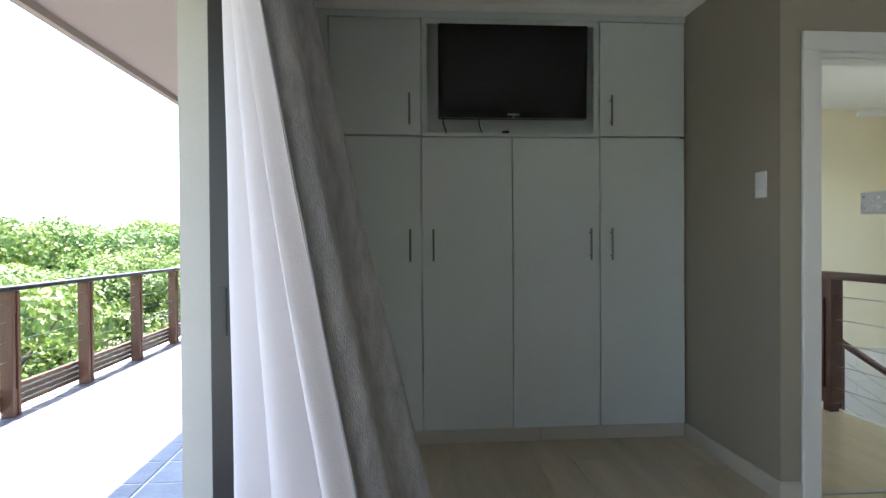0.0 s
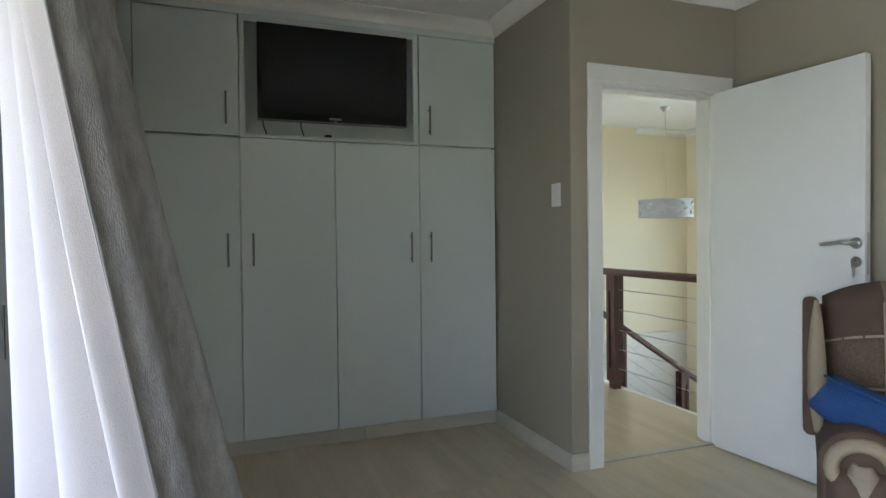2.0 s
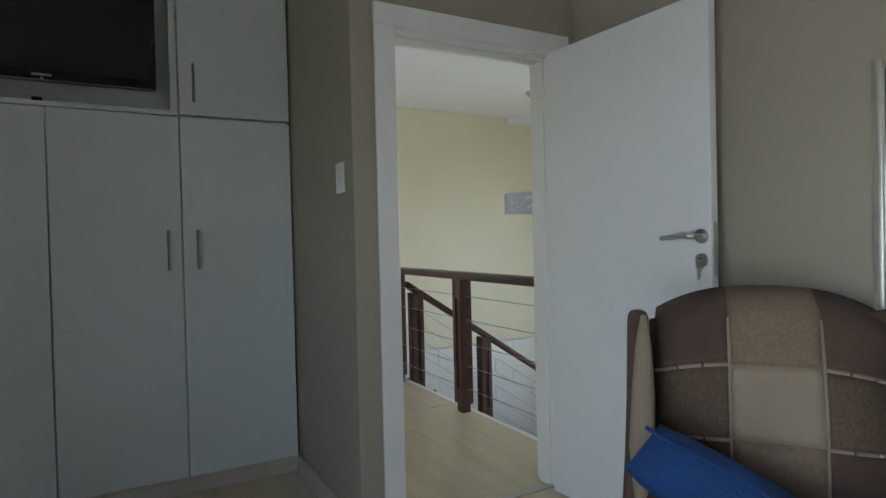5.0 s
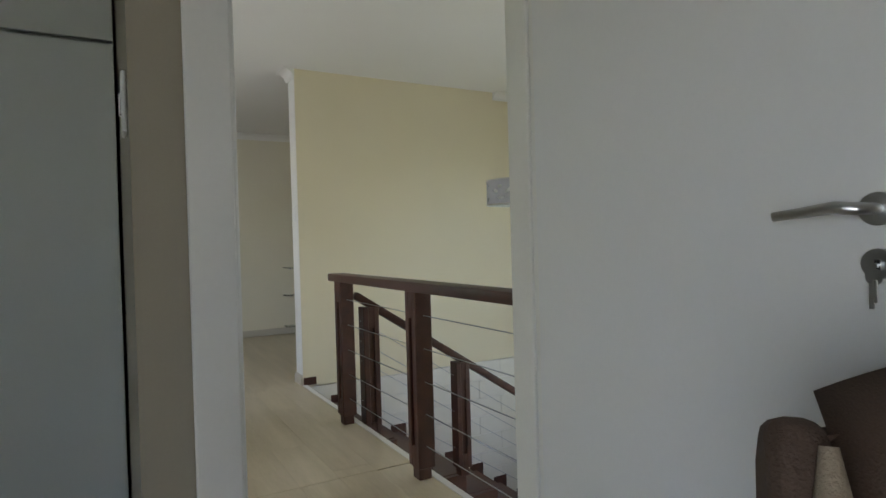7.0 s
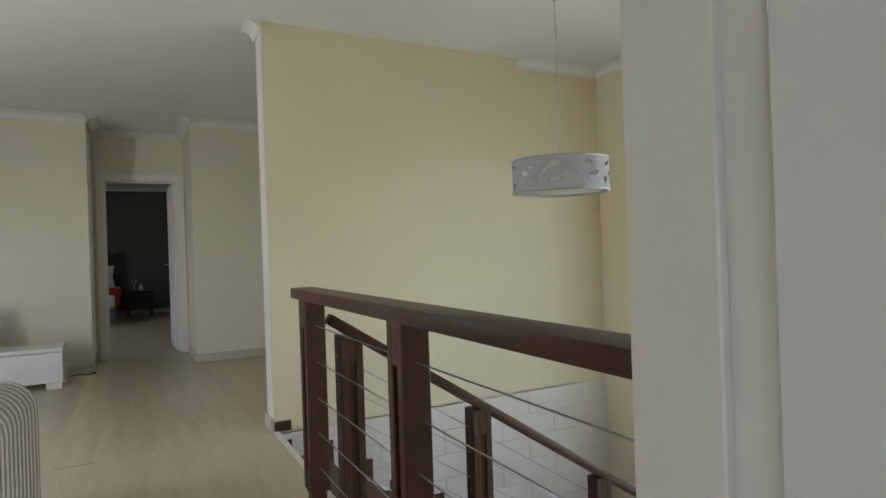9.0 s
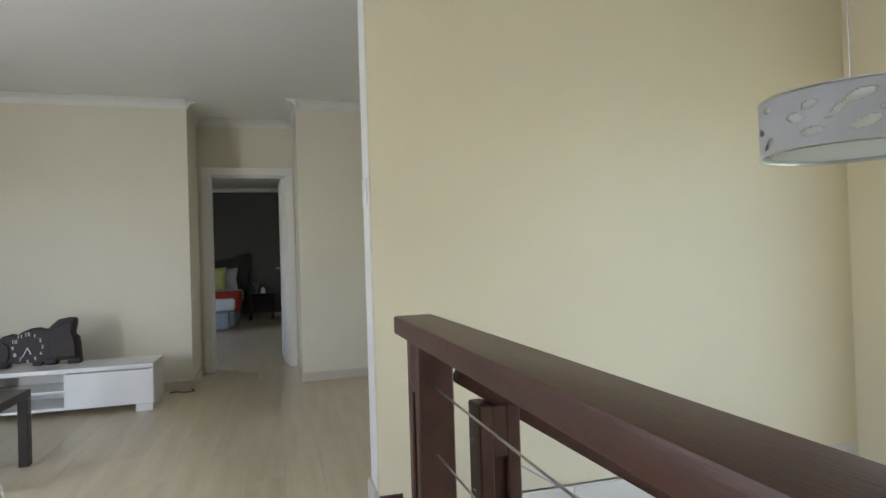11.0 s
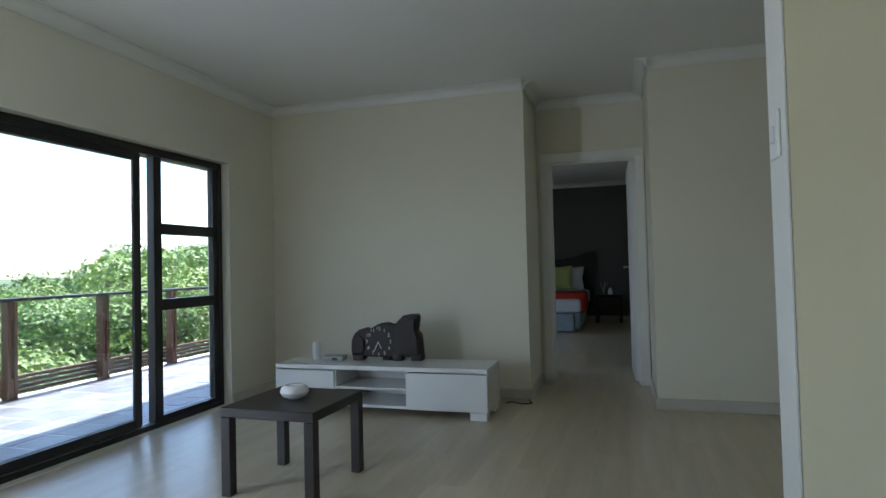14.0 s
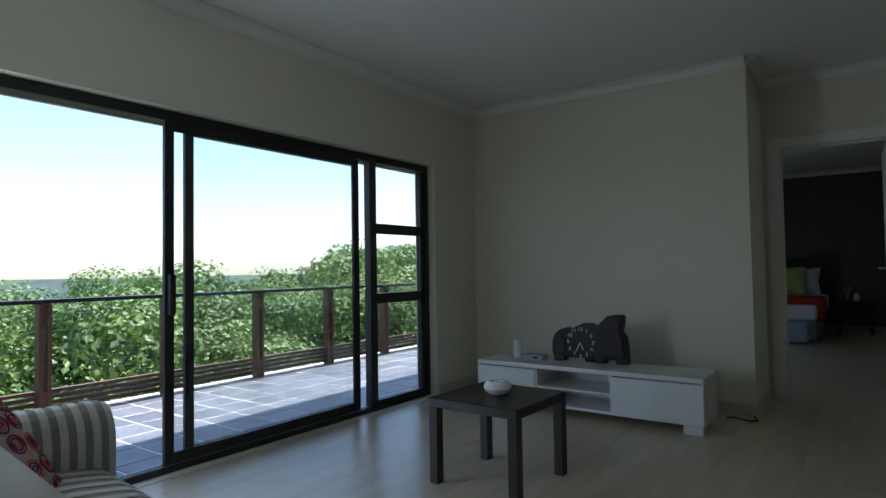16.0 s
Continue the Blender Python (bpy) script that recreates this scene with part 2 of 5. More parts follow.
def slab(bm, outline, axis, d0, d1):
    """An outline in a plane, given thickness. axis 'y': outline is (x, z); 'x': (y, z); 'z': (x, y)."""
    def at(p, d):
        return {"y": (p[0], d, p[1]), "x": (d, p[0], p[1]), "z": (p[0], p[1], d)}[axis]
    a = [bm.verts.new(at(p, d0)) for p in outline]
    b = [bm.verts.new(at(p, d1)) for p in outline]
    bm.faces.new(a)
    bm.faces.new(b[::-1])
    k = len(outline)
    for i in range(k):
        bm.faces.new((a[i], b[i], b[(i + 1) % k], a[(i + 1) % k]))


def finish(bm, smooth=False):
    bmesh.ops.recalc_face_normals(bm, faces=bm.faces[:])
    if smooth:
        for f in bm.faces:
            f.smooth = True
        for e in bm.edges:
            if len(e.link_faces) == 2 and e.calc_face_angle(0) > 0.7:
                e.smooth = False


def part(name, bm, material, parent=None, label="", smooth=False):
    finish(bm, smooth)
    me = bpy.data.meshes.new(name)
    bm.to_mesh(me)
    bm.free()
    me.materials.append(material)
    ob = new(name, me)
    if parent is not None:
        ob.parent = parent
    if label:
        tagged(ob, label)
    return ob


def box(name, x0, x1, y0, y1, z0, z1, material, parent=None, bevel=0.002, label="", m=None, seg=1):
    bm = bmesh.new()
    cube(bm, x0, x1, y0, y1, z0, z1, bevel, seg, m)
    return part(name, bm, material, parent, label, smooth=seg > 1)


def boxes(name, rows, material, parent=None, bevel=0.0, label=""):
    bm = bmesh.new()
    for r in rows:
        cube(bm, *r, bevel)
    return part(name, bm, material, parent, label)


def thing(name, label, category, m=None, group="", kind=""):
    ob = new(name)
    ob.empty_display_size = 0.1
    if m is not None:
        ob.matrix_basis = m
    return tagged(ob, label, category, group, kind)


def structure(ob, label, category):
    return tagged(ob, label, category, kind="structure")


# ---- the plan ----
XW, XO = -0.16, -0.36          # west wall, inner and outer face
XE = 3.15                      # bedroom's east wall
XR = 3.29                      # balustrade line
XN = 3.345                     # free end of the stair wall
XS = 6.12                      # stairwell's east wall
YD, YH = 2.20, 2.35            # door wall: bedroom face, hall face
YC = 5.74                      # wall above the stairs
YT = 8.89                      # television wall
YP, Y2 = 8.735, 9.60           # pier and far door's wall
ZC = 2.60                      # ceiling
SILL = 2.05


def wall(name, rows, material, label):
    return structure(boxes(name, rows, material), label, "wall")


wall("wall_west_bedroom", [(XO, XW, -3.0, -1.7, 0, ZC), (XO, XW, -1.7, 1.56, SILL, ZC), (XO, XW, 1.56, 3.72, 0, ZC)], TAUPE,
     "taupe painted bedroom wall beside the sliding door")
wall("wall_west_lounge", [(XO, XW, 3.72, 4.35, 0, ZC), (XO, XW, 4.35, 8.245, 1.99, ZC), (XO, XW, 8.245, Y2 + 0.12, 0, ZC)], PALE,
     "pale cream lounge wall around the sliding door")
wall("wall_west_outside", [(XO - 0.02, XO - 0.004, -3.2, -1.7, -3.2, 2.75), (XO - 0.02, XO - 0.004, -1.7, 1.56, SILL, 2.75),
                           (XO - 0.02, XO - 0.004, 1.56, 4.35, -3.2, 2.75), (XO - 0.02, XO - 0.004, 4.35, 8.245, 1.99, 2.75),
                           (XO - 0.02, XO - 0.004, 8.245, 11.0, -3.2, 2.75), (XO - 0.02, XO - 0.004, 11.0, 12.6, 2.03, 2.75), (XO - 0.02, XO - 0.004, 12.6, 16.0, -3.2, 2.75), (XO - 0.004, XW - 0.10, 1.554, 1.5595, 0, SILL)], PLASTER,
     "painted plaster outside wall along the balcony")
wall("wall_south_bedroom", [(XO, XE + 0.15, -3.15, -3.0, 0, ZC)], TAUPE, "plain taupe bedroom wall")
wall("wall_east_bedroom", [(XE, XE + 0.15, -3.0, YD, 0, ZC)], TAUPE, "taupe painted bedroom wall behind the sofa")
wall("wall_switch", [(2.03, 2.15, YD, 3.72, 0, ZC)], TAUPE, "taupe wall with a light switch beside the wardrobe")
wall("wall_switch_hall_side", [(2.15, 2.158, YH, 3.724, 0, ZC), (2.03, 2.158, 3.72, 3.728, 0, ZC)], CREAM, "cream painted landing wall")
wall("wall_bedroom_door", [(2.15, 2.190, YD, YH - 0.006, 0, ZC), (2.190, 3.045, YD, YH - 0.006, 2.06, ZC), (3.045, XE + 0.15, YD, YH - 0.006, 0, ZC)],
     TAUPE, "taupe wall with the bedroom doorway")
wall("wall_hall_south", [(2.158, 2.190, YH - 0.006, YH, 0, ZC), (2.190, 3.045, YH - 0.006, YH, 2.06, ZC), (3.045, XE + 0.15, YH - 0.006, YH, 0, ZC),
                         (XE + 0.15, XS, YD, YH, -2.9, ZC)], CREAM, "cream painted wall at the end of the landing")
wall("wall_lounge_south", [(XW, 2.03, 3.72, 3.80, 0, ZC)], PALE, "pale cream lounge wall behind the sofa")
wall("wall_stairs", [(XN, XS + 0.15, YC, YC + 0.17, -0.02, ZC)], CREAM, "cream painted wall above the stairs")
wall("wall_stairs_end", [(XN - 0.006, XN - 0.002, YC, YC + 0.17, 0, ZC)], TRIM, "white painted end of the stair wall")
wall("wall_stairwell_east", [(XS, XS + 0.15, 5.15, YC, -2.9, ZC), (XS, XS + 0.15, 2.5, 5.15, 2.0, ZC), (XS, XS + 0.15, 2.5, 5.15, -2.9, -0.9),
                             (XS, XS + 0.15, YD, 2.5, -2.9, ZC)], CREAM, "cream stairwell wall with a tall window")
wall("wall_television", [(XW, 2.20, YT, Y2 + 0.12, 0, ZC)], PALE, "pale cream lounge wall behind the television bench")
wall("wall_far_door", [(2.20, 2.29, Y2, Y2 + 0.12, 0, ZC), (2.29, 3.095, Y2, Y2 + 0.12, 2.05, ZC), (3.095, 3.16, Y2, Y2 + 0.12, 0, ZC)], PALE,
     "pale cream wall with the far bedroom doorway")
wall("wall_pier", [(3.16, 5.6, YP, Y2 + 0.12, 0, ZC)], PALE, "pale cream wall beside the far doorway")
wall("wall_alcove_east", [(5.6, 5.75, YC + 0.17, YP, 0, ZC)], PALE, "plain cream wall closing the landing")
wall("wall_far_bedroom_back", [(XO, 6.0, 15.6, 15.75, 0, ZC)], CHARCOAL, "charcoal painted wall behind the bed")
wall("wall_far_bedroom_sides", [(XO, XW, Y2 + 0.12, 11.0, 0, ZC), (XO, XW, 11.0, 12.6, 2.03, ZC), (XO, XW, 12.6, 15.6, 0, ZC),
                                (5.0, 5.15, Y2 + 0.12, 15.6, 0, ZC)], PALE, "pale cream far bedroom walls")
wall("wall_far_bedroom_front", [(XW, 2.28, Y2 + 0.12, Y2 + 0.14, 0, ZC), (2.28, 3.105, Y2 + 0.12, Y2 + 0.14, 2.06, ZC), (3.105, 5.0, Y2 + 0.12, Y2 + 0.14, 0, ZC)],
     PALE, "pale cream far bedroom wall beside the door")

structure(boxes("ceiling", [(XO, XS + 0.15, -3.15, 15.75, ZC, ZC + 0.1)], WHITE), "smooth white painted ceiling", "ceiling")
structure(boxes("roof", [(-1.18, XS + 0.6, -3.6, 16.2, 2.86, 3.0)], SOFFIT), "flat roof slab over the house", "roof")
structure(boxes("soffit", [(-1.18, XO - 0.02, -3.6, 16.2, 2.185, 2.24), (-1.22, -1.18, -3.6, 16.2, 2.15, 2.99)], SOFFIT),
          "taupe boarded eaves above the balcony", "soffit")


# cove cornices: a concave strip along a wall's top; n is the way into the room
def cornice(name, x0, y0, x1, y1, nx, ny, ext=(0, 0)):
    bm = bmesh.new()
    a, b = Vector((x0, y0, 0)), Vector((x1, y1, 0))
    d = (b - a).normalized()
    a, b = a - d * ext[0], b + d * ext[1]
    nn = Vector((nx, ny, 0))
    prof = [(0.0, 2.525), (0.008, 2.525), (0.010, 2.540)]
    for k in range(7):
        t = math.pi / 2 * k / 6
        prof.append((0.075 - 0.060 * math.cos(t), 2.532 + 0.055 * math.sin(t) ** 1.0))
    prof += [(0.085, 2.590), (0.085, 2.5985), (0.0, 2.5985)]
    rings = [[bm.verts.new(p + nn * (u + 0.0005) + Vector((0, 0, z))) for u, z in prof] for p in (a, b)]
    for k in range(len(prof)):
        j = (k + 1) % len(prof)
        bm.faces.new((rings[0][k], rings[0][j], rings[1][j], rings[1][k]))
    bm.faces.new(rings[0])
    bm.faces.new(rings[1][::-1])
    return structure(part(name, bm, TRIM, smooth=True), "white plaster cove cornice", "cornice")


for row in ((XW, -3.0, XW, 3.07, 1, 0), (XW, 3.076, 2.03, 3.076, 0, -1), (2.03, YD, 2.03, 3.07, -1, 0), (2.03, YD, XE, YD, 0, -1),
            (XE, -3.0, XE, YD, -1, 0), (XW, 3.8, XW, YT, 1, 0), (XW, YT, 2.20, YT, 0, -1), (2.20, YT, 2.20, Y2, 1, 0),
            (2.20, Y2, 3.16, Y2, 0, -1), (3.16, YP, 3.16, Y2, -1, 0), (3.16, YP, 5.6, YP, 0, -1), (5.3, YC, XS, YC, 0, -1),
            (XS, YH, XS, YC, -1, 0), (XN, YC + 0.17, 5.6, YC + 0.17, 0, 1), (XW, 15.6, 5.0, 15.6, 0, -1), (XN - 0.006, YC - 0.03, XN - 0.006, YC + 0.20, -1, 0)):
    cornice("cornice", *row, ext=(0.08 if row[:2] in ((2.03, YD), (2.20, YT), (3.16, YP)) and row[5] == 0 and row[0] > 3 else 0.0, 0.0))


def skirting(name, x0, y0, x1, y1, nx, ny, material=SKIRT, h=0.085, t=0.016):
    bm = bmesh.new()
    a, b, nn = Vector((x0, y0, 0)), Vector((x1, y1, 0)), Vector((nx, ny, 0))
    prof = [(0.0005, 0.002), (t, 0.002), (t, h - 0.015), (t * 0.6, h), (0.0005, h)]
    rings = [[bm.verts.new(p + nn * u + Vector((0, 0, z))) for u, z in prof] for p in (a, b)]
    for k in range(len(prof)):
        j = (k + 1) % len(prof)
        bm.faces.new((rings[0][k], rings[0][j], rings[1][j], rings[1][k]))
    bm.faces.new(rings[0])
    bm.faces.new(rings[1][::-1])
    return structure(part(name, bm, material), "painted skirting board along the wall", "baseboard")


for row in ((XW, 1.6, XW, 3.07, 1, 0), (2.03, YD - 0.016, 2.03, 3.07, -1, 0), (2.0305, YD, 2.13, YD, 0, -1), (XE, -3.0, XE, YD, -1, 0), (2.158, YH, 2.158, 3.728, 1, 0),
            (XW, 8.25, XW, YT, 1, 0), (XW, YT, 2.216, YT, 0, -1), (2.20, YT, 2.20, Y2, 1, 0), (3.16, YP - 0.016, 3.16, Y2, -1, 0),
            (3.1605, YP, 5.6, YP, 0, -1), (XN - 0.006, YC - 0.004, XN - 0.006, YC + 0.186, -1, 0), (XN - 0.0055, YC + 0.17, 5.6, YC + 0.17, 0, 1),
            (XW, 15.6, 5.0, 15.6, 0, -1), (XW, 3.8, 2.158, 3.8, 0, 1)):
    skirting("baseboard", *row)

# floors
floor = structure(boxes("floor", [(XO, 3.37, -3.15, 5.74, -0.25, -0.012), (XO, 5.75, 5.74, 15.75, -0.25, -0.012), (3.37, XS, YH, YC, -2.9, -2.8)], GROUT),
                  "light oak laminate floor running through the rooms", "floor")


# ---- doors ----
def door_frame(name, x0, x1, yf, yb, h, trim_w, label, both=True):
    """Jambs, head and flat architraves of a doorway through a wall between yf and yb."""
    t = thing(name, label, "door frame", kind="structure")
    boxes("jamb", [(x0 - 0.03, x0, yf - 0.004, yb + 0.004, 0, h + 0.03)], TRIM, t, 0.003)
    boxes("jamb", [(x1, x1 + 0.03, yf - 0.004, yb + 0.004, 0, h + 0.03)], TRIM, t, 0.003)
    boxes("head", [(x0, x1, yf - 0.004, yb + 0.004, h, h + 0.03)], TRIM, t, 0.003)
    boxes("stop", [(x0, x0 + 0.012, yf + 0.05, yb - 0.02, 0, h), (x1 - 0.012, x1, yf + 0.05, yb - 0.02, 0, h), (x0, x1, yf + 0.05, yb - 0.02, h - 0.012, h)], TRIM, t, 0.002)
    for y0, y1 in ((yf - 0.022, yf - 0.004), (yb + 0.004, yb + 0.022)):
        boxes("architrave", [(x0 - trim_w, x0 - 0.008, y0, y1, 0, h + 0.008)], TRIM, t, 0.003)
        boxes("architrave", [(x1 + 0.008, x1 + trim_w, y0, y1, 0, h + 0.008)], TRIM, t, 0.003)
        boxes("architrave", [(x0 - trim_w, x1 + trim_w, y0, y1, h + 0.008, h + trim_w)], TRIM, t, 0.003)
    return t


door_frame("door_1_frame", 2.220, 3.015, YD, YH, 2.03, 0.095, "white painted frame of the bedroom doorway")
door_frame("door_2_frame", 2.32, 3.065, Y2, Y2 + 0.14, 2.02, 0.085, "white painted frame of the far bedroom doorway")


def lever_handle(parent, x, y, z, way):
    """A steel lever on a round rose with a keyhole rose below; way: side of the leaf (+1 or -1 along x)."""
    h = new("door_handle")
    h.parent = parent
    bm = bmesh.new()
    rod(bm, (x, y, z), (x + way * 0.009, y, z), 0.026, 24)
    part("rose", bm, STEEL, h, smooth=True)
    bm = bmesh.new()
    tube(bm, [(x, y, z), (x + way * 0.04, y, z), (x + way * 0.052, y + 0.012, z), (x + way * 0.054, y + 0.04, z + 0.004), (x + way * 0.052, y + 0.09, z - 0.002),
              (x + way * 0.050, y + 0.135, z - 0.006)], [0.009, 0.009, 0.010, 0.010, 0.009, 0.008], 12)
    part("lever", bm, STEEL, h, smooth=True)
    bm = bmesh.new()
    rod(bm, (x, y, z - 0.085), (x + way * 0.008, y, z - 0.085), 0.024, 24)
    part("keyhole_rose", bm, STEEL, h, smooth=True)
    bm = bmesh.new()
    cube(bm, x + min(0, way * 0.014), x + max(0, way * 0.014), y - 0.0035, y + 0.0035, z - 0.096, z - 0.078, 0.001)
    part("keyhole", bm, BLACKM, h)
    return h


leaf = thing("door_1", "white flush door standing open against the wall, steel lever handle", "door",
             pose(3.012, YD - 0.012, 0.008, 0, 0, 4.0), kind="structure")
bm = bmesh.new()
cube(bm, -0.038, 0.002, -0.808, 0, 0, 2.022, 0.002)
part("door_leaf", bm, DOORW, leaf)
lever_handle(leaf, -0.038, -0.773, 1.172, -1)
lever_handle(leaf, 0.002, -0.773, 1.172, 1)
bm = bmesh.new()
tube(bm, [(-0.044, -0.773, 1.086), (-0.060, -0.773, 1.084)], 0.004, 8)
bmesh.ops.create_circle(bm, cap_ends=True, segments=14, radius=0.013, matrix=pose(-0.061, -0.773, 1.068, 0, 90, 0))
cube(bm, -0.064, -0.060, -0.777, -0.772, 1.028, 1.063, 0.001)
cube(bm, -0.060, -0.057, -0.772, -0.765, 1.018, 1.061, 0.001)
part("key", bm, STEEL, leaf)
box("lock_plate", -0.028, -0.008, -0.8102, -0.8078, 1.03, 1.22, STEEL, leaf, 0.001)
for z in (0.22, 1.02, 1.80):
    bm = bmesh.new()
    rod(bm, (0.004, 0.002, z), (0.004, 0.002, z + 0.09), 0.006, 10)
    part("hinge", bm, STEEL, leaf, smooth=True)

leaf2 = thing("door_2", "white flush door opened into the far bedroom", "door", pose(3.06, Y2 + 0.15, 0.008, 0, 0, 1.5), kind="structure")
bm = bmesh.new()
cube(bm, -0.036, 0.002, 0.0, 0.72, 0, 2.015, 0.002)
part("door_leaf", bm, DOORW, leaf2)
bm = bmesh.new()
tube(bm, [(-0.036, 0.66, 1.03), (-0.08, 0.66, 1.03), (-0.085, 0.62, 1.03), (-0.082, 0.54, 1.025)], 0.009, 8)
part("door_handle", bm, STEEL, leaf2, smooth=True)
structure(box("threshold", 2.220, 3.015, YD + 0.03, YD + 0.07, -0.01, 0.006, STEEL, None, 0.002), "thin metal threshold strip in the doorway", "threshold")


# ---- sliding doors ----
def sliding_frame(name, y0, y1, zt, label, dx=0.0):
    t = thing(name, label, "sliding door", kind="structure")
    x0, x1 = -0.275 + dx, -0.195 + dx
    box("frame_sill", x0, x1, y0, y1, 0.0, 0.035, BRONZE, t, 0.003)
    box("frame_head", x0, x1, y0, y1, zt - 0.055, zt, BRONZE, t, 0.003)
    box("frame_jamb", x0, x1, y0, y0 + 0.045, 0.035, zt - 0.055, BRONZE, t, 0.003)
    box("frame_jamb", x0, x1, y1 - 0.045, y1, 0.035, zt - 0.055, BRONZE, t, 0.003)
    boxes("track", [(x0 + 0.020, x0 + 0.026, y0 + 0.045, y1 - 0.045, 0.035, 0.043), (x1 - 0.026, x1 - 0.020, y0 + 0.045, y1 - 0.045, 0.035, 0.043)], STEEL, t)
    return t


def sash(parent, xc, y0, y1, zt, w0=0.055, w1=0.055):
    p = new("sliding_panel")
    p.parent = parent
    a, b = xc - 0.014, xc + 0.014
    box("stile", a, b, y0, y0 + w0, 0.044, zt, BRONZE, p, 0.003)
    box("stile", a, b, y1 - w1, y1, 0.044, zt, BRONZE, p, 0.003)
    box("rail", a, b, y0 + w0, y1 - w1, 0.044, 0.105, BRONZE, p, 0.003)
    box("rail", a, b, y0 + w0, y1 - w1, zt - 0.05, zt, BRONZE, p, 0.003)
    g = box("pane", xc - 0.003, xc + 0.003, y0 + w0 - 0.008, y1 - w1 + 0.008, 0.098, zt - 0.042, GLASS, p, 0.0)
    g.visible_shadow = False
    return p


sl = sliding_frame("window_lounge", 4.35, 8.235, 1.985, "dark bronze aluminium sliding door to the balcony, partly open", -0.03)
sash(sl, -0.285, 6.0, 7.42, 1.93)
s1 = sash(sl, -0.247, 5.86, 7.37, 1.93, 0.055, 0.05)
bm = bmesh.new()
cube(bm, -0.233, -0.200, 5.872, 5.908, 0.86, 1.08, 0.006, 2)
part("pull_handle", bm, BLACKM, s1, "black pull handle", smooth=True)
fx = new("side_light")
fx.parent = sl
for z0, z1 in ((0.035, 0.075), (0.825, 0.905), (1.375, 1.455)):
    box("transom", -0.292, -0.238, 7.575, 8.19, z0, z1, BRONZE, fx, 0.003)
box("mullion", -0.298, -0.232, 7.50, 7.575, 0.035, 1.93, BRONZE, fx, 0.003)
box("stile", -0.292, -0.238, 8.14, 8.19, 0.075, 1.93, BRONZE, fx, 0.003)
for z0, z1 in ((0.075, 0.825), (0.905, 1.375), (1.455, 1.93)):
    g = box("pane", -0.268, -0.262, 7.575, 8.14, z0, z1, GLASS, fx, 0.0)
    g.visible_shadow = False
sb = sliding_frame("window_bedroom", -1.7, 1.56, SILL, "dark bronze aluminium sliding door frame, door slid open")
sash(sb, -0.255, -1.65, -0.35, 1.995)
bm = bmesh.new()
cube(bm, -0.243, -0.225, 1.511, 1.5155, 0.90, 1.05, 0.001)
part("strike_plate", bm, BRONZE, sb)
boxes("strike_slot", [(-0.239, -0.229, 1.5095, 1.512, 0.91, 0.965), (-0.239, -0.229, 1.5095, 1.512, 0.985, 1.04)], BLACKM, sb)

st = thing("window_stairs", "tall dark framed window in the stairwell wall", "window", kind="structure")
X0, X1 = XS + 0.04, XS + 0.10
box("frame_jamb", X0, X1, 5.085, 5.15, -0.9, 2.0, BRONZE, st, 0.003)
box("frame_jamb", X0, X1, 2.5, 2.565, -0.9, 2.0, BRONZE, st, 0.003)
box("frame_head", X0, X1, 2.565, 5.085, 1.94, 2.0, BRONZE, st, 0.003)
box("frame_sill", X0, X1, 2.565, 5.085, -0.9, -0.84, BRONZE, st, 0.003)
box("mullion", X0, X1, 3.79, 3.85, -0.84, 1.94, BRONZE, st, 0.003)
for y0, y1 in ((2.565, 3.79), (3.85, 5.085)):
    g = box("pane", XS + 0.067, XS + 0.073, y0, y1, -0.84, 1.94, GLASS, st, 0.0)
    g.visible_shadow = False
s2 = thing("window_far_bedroom", "dark framed window lighting the far bedroom", "window", kind="structure")
box("frame_jamb", -0.28, -0.2, 11.0, 11.05, 0.0, 2.03, BRONZE, s2, 0.003)
box("frame_jamb", -0.28, -0.2, 12.55, 12.6, 0.0, 2.03, BRONZE, s2, 0.003)
box("mullion", -0.28, -0.2, 11.77, 11.83, 0.0, 2.03, BRONZE, s2, 0.003)

# ---- bedroom: wardrobe ----
WX = [-0.088, 0.441, 0.974, 1.500, 2.022]
WY = 3.076


def bar_handle(parent, x, z0, z1, y):
    bm = bmesh.new()
    tube(bm, [(x, y - 0.030, z0), (x, y - 0.030, z1)], 0.006, 10)
    for z in (z0 + 0.025, z1 - 0.025):
        rod(bm, (x, y - 0.030, z), (x, y + 0.001, z), 0.0045, 8)
    return part("handle", bm, HANDLE, parent, "dull steel bar handle", smooth=True)


def wardrobe_unit(x0, x1, z0, z1, hx, hz0, hz1, label, name="wardrobe"):
    t = thing(name, label, "wardrobe", pose(0, 0, 0), group="built-in wardrobe units")
    boxes("body", [(x0, x0 + 0.016, WY + 0.055, 3.70, z0, z1), (x1 - 0.016, x1, WY + 0.055, 3.70, z0, z1), (x0 + 0.016, x1 - 0.016, 3.68, 3.70, z0, z1),
                   (x0 + 0.016, x1 - 0.016, WY + 0.055, 3.68, z0, z0 + 0.016), (x0 + 0.016, x1 - 0.016, WY + 0.055, 3.68, z1 - 0.016, z1)], MELAMINE, t)
    d = box("door", x0 + 0.0028, x1 - 0.0028, WY, WY + 0.018, z0 + 0.003, z1 - 0.003, MELAMINE, t, 0.0015)
    bar_handle(d, hx, hz0, hz1, WY)
    return t


